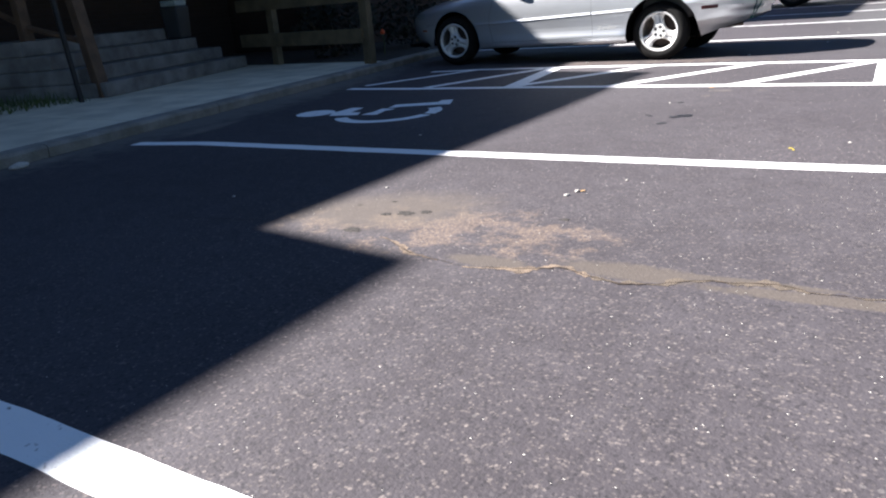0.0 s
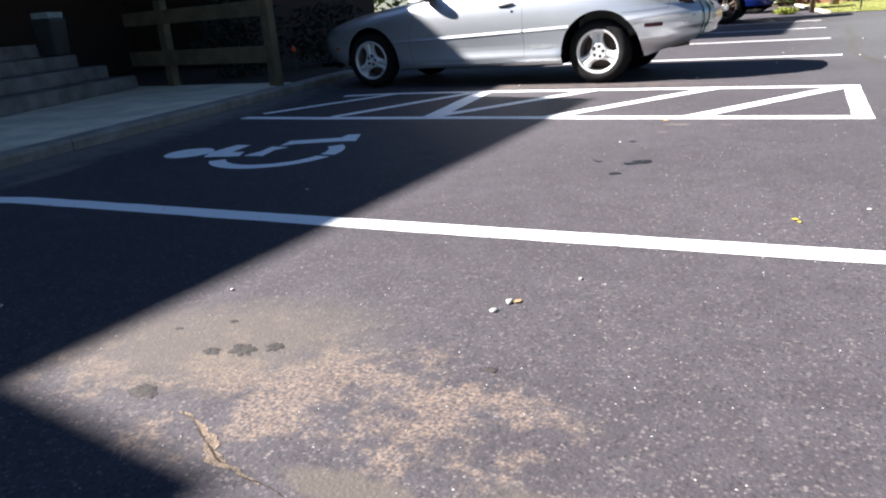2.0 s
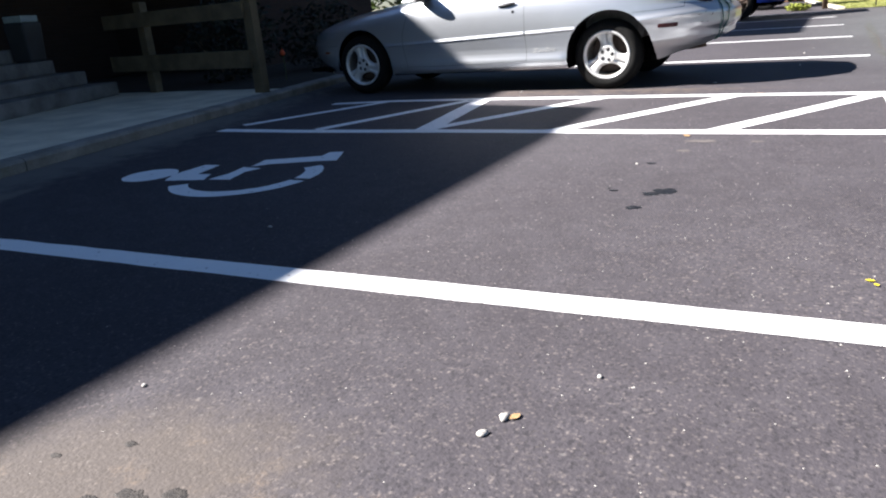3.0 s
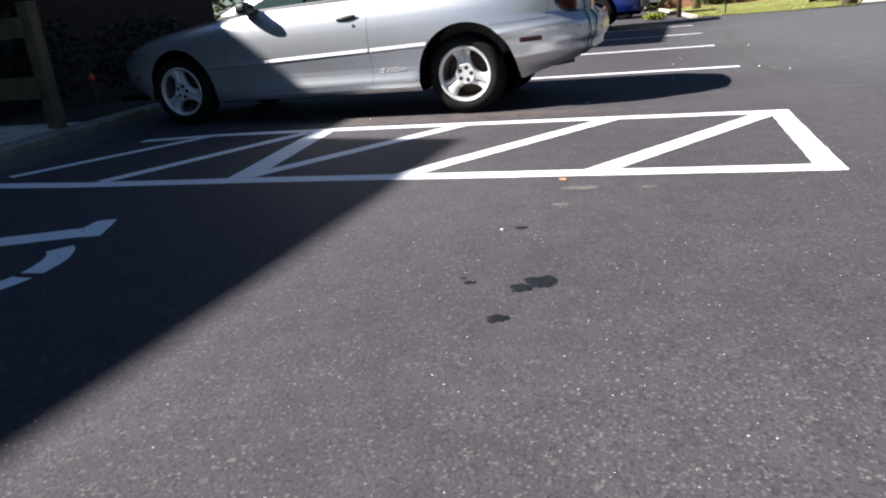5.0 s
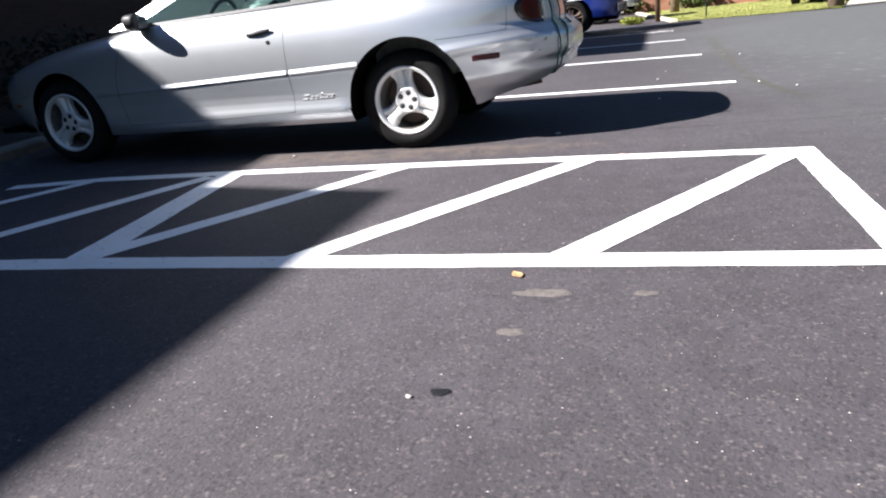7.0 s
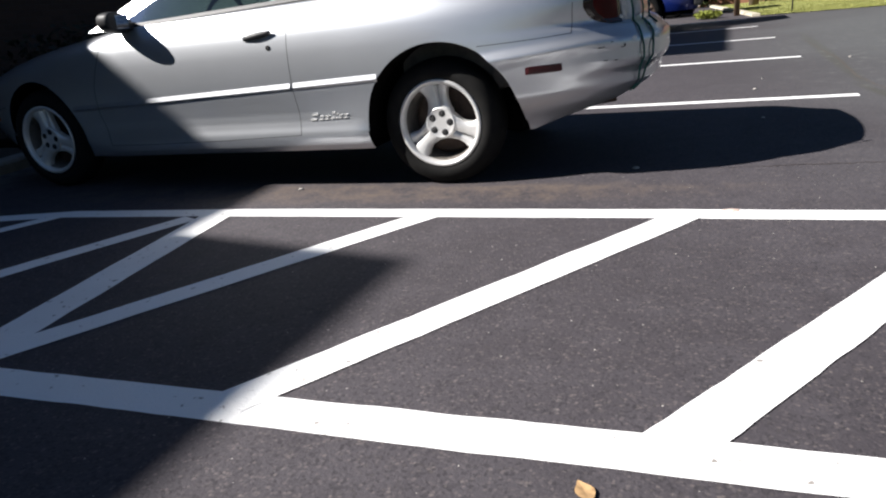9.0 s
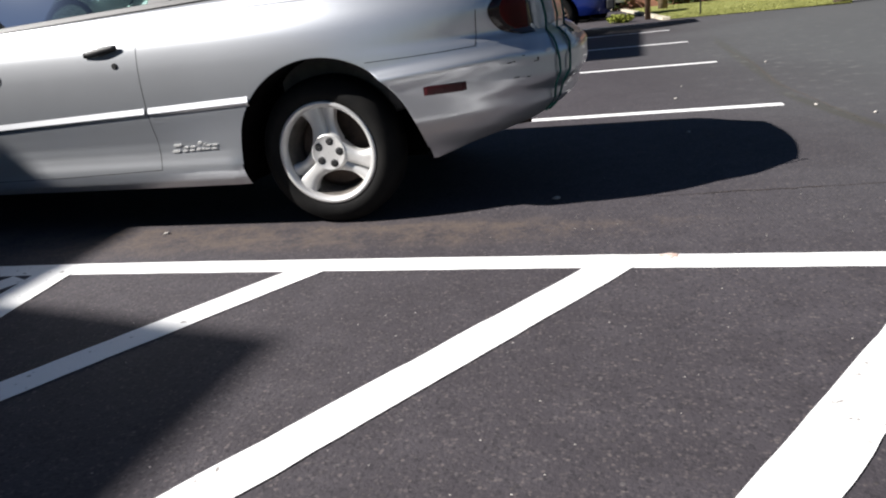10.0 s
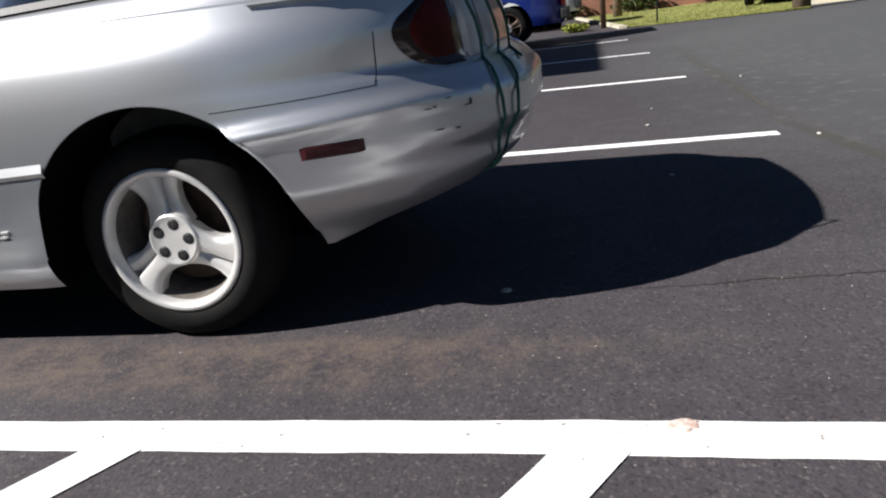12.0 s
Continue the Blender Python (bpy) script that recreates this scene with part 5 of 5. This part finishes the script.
house = thing("brick_house", pose(2.2, 31.5, 0), "low red brick house beyond the lawn", "house")
v, f = prism([(-4.5, 0), (3.2, 0), (3.2, 7), (-4.5, 7)], -0.1, 3.0)
link_mesh("wall", v, f, HOUSE_BRICK, house, "red brick wall")
link_mesh("roof", [(-5, -0.5, 3.0), (3.7, -0.5, 3.0), (3.7, 7.5, 3.0), (-5, 7.5, 3.0), (-5, 3.5, 5.0), (3.7, 3.5, 5.0)], [(0, 1, 5, 4), (3, 4, 5, 2), (0, 4, 3), (1, 2, 5), (0, 3, 2, 1)], ROOF, house)
for x in (-3, 0.5):
    w = box_part("window", x, x + 1.2, -0.04, 0.02, 1.0, 2.2, TRIM, house, "", 0.01)
    box_part("pane", x + 0.08, x + 1.12, -0.055, -0.042, 1.08, 2.12, DARK_LENS, w, "", 0)
for i, (x, y) in enumerate(((4.6, 30.4), (5.6, 31.0), (-1.5, 30.9), (0.9, 31.0))):
    bush(x, y, ground_z(y), (0.8, 0.6, 0.45), 700, 0.09, BRIGHT_LEAF if i < 2 else LEAF, "clipped sunlit shrub in front of the house", 30 + i)


# woods beyond the lawn and round the far side of the lot
rng = random.Random(5)
v, f = [], []
for i in range(16000):
    t = rng.random()
    x, y = -70 + 150 * t, 62 + 8 * math.sin(5 * t) + rng.uniform(-3, 3)
    if i % 3 == 0:
        x, y = 60 + rng.uniform(-3, 3), -40 + 105 * rng.random()
    z = rng.uniform(0, 1) * (9 + 3 * noise.noise((x * 0.12, y * 0.12, 0)))
    a, e, r, k = rng.uniform(0, 6.28), rng.uniform(-0.8, 0.8), rng.uniform(0.35, 0.8), len(v)
    d, w = Vector((math.cos(a), math.sin(a), e)) * r, Vector((-math.sin(a), math.cos(a), rng.uniform(-0.6, 0.6))) * r * 0.6
    p = Vector((x, y, z))
    v += [p - d, p - w, p + d, p + w]
    f.append((k, k + 1, k + 2, k + 3))
tagged(link_mesh("far_woods", v, f, LEAF), "dense green woods in the distance", "woods", kind="stuff")


# ---- crack, stains and litter on the asphalt ----
def ribbon(name, pts, widths, mat, z, label, seed, rough=0.5):
    dense, wide = [], []
    for (a, b), wa, wb in zip(zip(pts, pts[1:]), widths, widths[1:]):
        n = max(2, int(math.hypot(b[0] - a[0], b[1] - a[1]) / 0.012))
        for i in range(n):
            t = i / n
            dense.append((a[0] + (b[0] - a[0]) * t, a[1] + (b[1] - a[1]) * t))
            wide.append(wa + (wb - wa) * t)
    dense.append(pts[-1])
    wide.append(widths[-1])
    verts, faces = [], []
    for i, (x, y) in enumerate(dense):
        (ax, ay), (bx, by) = dense[max(i - 1, 0)], dense[min(i + 1, len(dense) - 1)]
        k = math.hypot(bx - ax, by - ay) or 1
        nx, ny = -(by - ay) / k, (bx - ax) / k
        j = 0.012 * noise.noise((x * 14, y * 14, seed)) + 0.005 * noise.noise((x * 60, y * 60, seed))
        for s in (-1, 1):
            gap = min(1.6, max(0.05, 0.75 + 2.2 * noise.noise((x * 9, y * 9, seed + 2 * s)))) if rough > 1 else 1.0
            w = wide[i] * 0.5 * gap * max(0.02, 1 + rough * noise.noise((x * 22, y * 22, seed + 5 * s)) + 0.6 * rough * noise.noise((x * 80, y * 80, seed + 5 * s)))
            verts.append((x + nx * (s * w + j), y + ny * (s * w + j), z + ground_z(y)))
    faces = [(2 * i, 2 * i + 1, 2 * i + 3, 2 * i + 2) for i in range(len(dense) - 1)]
    return tagged(link_mesh(name, verts, faces, mat), label, "crack", kind="structure")


crack = [(-1.36, 2.24), (-1.29, 2.21), (-1.15, 2.13), (-1.02, 2.10), (-0.91, 2.08), (-0.73, 2.12), (-0.61, 2.18), (-0.50, 2.145), (-0.40, 2.12), (-0.30, 2.15), (-0.21, 2.215), (-0.10, 2.24), (0.0, 2.265), (0.08, 2.235), (0.35, 2.26), (0.8, 2.32)]
ribbon("sand_band", crack[:4], [0.010, 0.018, 0.022, 0.010], PALE_SAND, 0.0012, "pale sand filling an asphalt crack", 3, 1.4)
ribbon("sand_band", crack[4:8], [0.010, 0.030, 0.042, 0.016], PALE_SAND, 0.0012, "pale sand beside an asphalt crack", 4, 1.7)
ribbon("sand_band", crack[7:], [0.012, 0.016, 0.018, 0.022, 0.020, 0.022, 0.020, 0.018, 0.012], SAND, 0.0012, "brown sand beside an asphalt crack", 5, 1.9)
ribbon("crack", crack, [0.003, 0.005, 0.004, 0.003, 0.003, 0.004, 0.005, 0.006, 0.005, 0.006, 0.006, 0.005, 0.005, 0.005, 0.004, 0.004], CRACK, 0.0020, "narrow open crack in asphalt", 6, 2.0)
ribbon("crack", [(-0.82, 8.515), (-0.61, 8.52), (-0.39, 8.545), (-0.12, 8.56), (0.5, 8.62), (1.2, 8.7)], [0.002, 0.004, 0.006, 0.004, 0.004, 0.003], CRACK, 0.0016, "fine brown crack behind the parked car", 7, 0.9)
ribbon("crack", [(0.21, 15.5), (0.27, 12.8), (0.22, 11.44), (0.28, 10.75), (0.36, 9.8), (0.6, 9.0)], [0.006, 0.012, 0.013, 0.010, 0.006, 0.004], SILT, 0.0016, "dark lot seam in asphalt", 8, 0.8)
ribbon("crack", [(-2.5, 2.15), (-2.1, 2.23), (-1.9, 2.27)], [0.003, 0.004, 0.003], CRACK, 0.0016, "hairline crack in asphalt", 9, 0.8)


def spot(x, y, rx, ry, mat, label, seed, name="oil_spot", height=0.004):
    """A low irregular blot lying on the asphalt."""
    rng = random.Random(seed)
    n = 20
    ring = []
    for i in range(n):
        a = 2 * math.pi * i / n
        k = 0.9 + 0.38 * noise.noise((math.cos(a) * 1.7, math.sin(a) * 1.7, seed)) + 0.06 * rng.uniform(-1, 1)
        ring.append((x + rx * k * math.cos(a), y + ry * k * math.sin(a)))
    z = ground_z(y)
    verts = [(a, b, z + 0.0005) for a, b in ring] + [(x + (a - x) * 0.7, y + (b - y) * 0.7, z + height) for a, b in ring] + [(x, y, z + height)]
    faces = [(i, (i + 1) % n, n + (i + 1) % n, n + i) for i in range(n)] + [(n + i, n + (i + 1) % n, 2 * n) for i in range(n)]
    return tagged(link_mesh(name, verts, faces, mat), label, "stain", "stains")


def drip_cluster(x, y, rx, ry, mat, label, seed, lobes):
    """Small dried drips that have run together into one ragged blot."""
    n = 72
    verts, k = [(x, y, ground_z(y) + 0.0022)], 0.55 + 0.06 * lobes
    for ring, z in ((0.6, 0.0022), (1.0, 0.0008)):
        for i in range(n):
            a = 2 * math.pi * i / n
            c, s = math.cos(a), math.sin(a)
            q = 0.85 + 0.34 * noise.noise((c * k, s * k, seed)) + (0.26 * noise.noise((c * 2.2 * k, s * 2.2 * k, seed + 3)) + 0.13 * noise.noise((c * 6 * k, s * 6 * k, seed + 9))) * (1 if ring == 1 else 0.4)
            verts.append((x + rx * ring * q * c, y + ry * ring * q * s, ground_z(y) + z))
    faces = [(0, 1 + i, 1 + (i + 1) % n) for i in range(n)] + [(1 + i, 1 + n + i, 1 + n + (i + 1) % n, 1 + (i + 1) % n) for i in range(n)]
    return tagged(link_mesh("oil_spot", verts, faces, mat), label, "stain", "stains")


for i, (x, y, rx, ry, n) in enumerate(((-0.91, 4.88, 0.060, 0.054, 13), (-0.96, 4.825, 0.038, 0.036, 8), (-1.125, 4.855, 0.024, 0.018, 4), (-0.985, 4.61, 0.033, 0.030, 9), (-1.16, 4.885, 0.012, 0.008, 2), (-1.07, 5.40, 0.03, 0.02, 3))):
    drip_cluster(x, y, rx, ry, TAR, "black oil drip dried on asphalt", 50 + i, n)
for i, (x, y, rx, ry, n) in enumerate(((-1.44, 2.525, 0.046, 0.034, 9), (-1.52, 2.49, 0.030, 0.024, 6), (-1.37, 2.565, 0.030, 0.028, 6), (-1.52, 2.275, 0.046, 0.030, 8), (-1.60, 2.66, 0.018, 0.012, 3), (-1.72, 2.57, 0.014, 0.008, 2), (-0.785, 2.64, 0.022, 0.018, 4))):
    drip_cluster(x, y, rx, ry, OLD_OIL, "faded dark oil drip on sandy asphalt", 60 + i, n)
for i, (x, y, rx, ry) in enumerate(((-0.92, 5.97, 0.085, 0.035), (-0.97, 5.71, 0.04, 0.025), (-0.63, 5.98, 0.04, 0.02))):
    spot(x, y, rx, ry, SCUFF, "pale scuffed patch on asphalt", 80 + i, "pale_patch", 0.002)

spot(-0.755, 7.82, 0.040, 0.026, RUST, "faint rusty scuff on white paint", 91, "rust_patch", 0.0045)


def pebble(x, y, r, seed, mat, label, name="pebble"):
    bm = bmesh.new()
    bmesh.ops.create_icosphere(bm, subdivisions=2, radius=r)
    for q in bm.verts:
        k = 1 + 0.4 * noise.noise(q.co / r * 1.3 + Vector((seed, 0, 0)))
        q.co = Vector((q.co.x * 1.5 * k, q.co.y * k, q.co.z * 0.6 * k + 0.45 * r))
    ob = part(name, bm, mat, None, "", True)
    ob.matrix_world = pose(x, y, ground_z(y), 0, 0, seed * 47)
    return tagged(ob, label, "pebble", "loose pebbles")


for i, (x, y, r) in enumerate(((-0.91, 2.95, 0.009), (-0.89, 3.02, 0.010), (-1.78, 2.85, 0.006), (-0.53, 11.05, 0.010), (0.47, 10.04, 0.010), (0.25, 10.41, 0.010), (-0.54, 9.79, 0.008), (-1.17, 8.53, 0.011), (-0.45, 11.67, 0.007), (-2.45, 2.5, 0.008), (-1.14, 5.37, 0.006), (-2.38, 4.03, 0.007), (-4.6, 2.6, 0.04), (-0.75, 3.25, 0.006), (0.05, 4.2, 0.006), (-2.85, 8.2, 0.010), (0.38, 12.9, 0.012))):
    pebble(x, y, r, i + 1, PALE_STONE, "small pale stone chip on asphalt")


def litter_leaf(x, y, size, mat, label, seed, name="fallen_leaf"):
    verts = []
    for i in range(7):
        t = i / 6
        w = size * 0.3 * math.sin(math.pi * min(0.97, t + 0.03))
        for s in (-1, 0, 1):
            verts.append(((t - 0.5) * size, s * w, 0.004 + abs(s) * 0.12 * w + 0.10 * size * (t - 0.5) ** 2))
    faces = [(3 * i + k, 3 * i + k + 1, 3 * i + k + 4, 3 * i + k + 3) for i in range(6) for k in range(2)]
    ob = link_mesh(name, verts, faces, mat)
    ob.matrix_world = pose(x, y, ground_z(y), 0, 0, seed * 61)
    return tagged(ob, label, "leaf", "fallen leaves")


litter_leaf(-1.02, 6.11, 0.06, DRY_LEAF, "small tan dry leaf on asphalt", 2)
litter_leaf(-0.19, 4.01, 0.026, YELLOW, "small yellow leaf on asphalt", 3)
litter_leaf(-0.175, 3.98, 0.02, YELLOW, "small yellow leaf on asphalt", 5)
litter_leaf(-0.87, 3.03, 0.03, DRY_LEAF, "small tan dry leaf on asphalt", 4)

# fine loose grit
rng = random.Random(77)
v, f = [], []
for i in range(1500):
    x, y = rng.uniform(-2.6, 1.6), rng.uniform(0.4, 8.6)
    if rng.random() < 0.5:
        x, y = rng.gauss(-0.1, 0.7), rng.gauss(3.2, 1.8)
    r, k = rng.uniform(0.0010, 0.0024), len(v)
    a = rng.uniform(0, 6.28)
    for j in range(4):
        v.append((x + r * 1.5 * math.cos(a + j * 1.571), y + r * rng.uniform(0.7, 1.3) * math.sin(a + j * 1.571), 0.0004))
    v.append((x, y, r * 1.0))
    f += [(k + j, k + (j + 1) % 4, k + 4) for j in range(4)]
tagged(link_mesh("grit", v, f, PALE_STONE), "fine pale grit scattered over asphalt", "grit", kind="stuff")
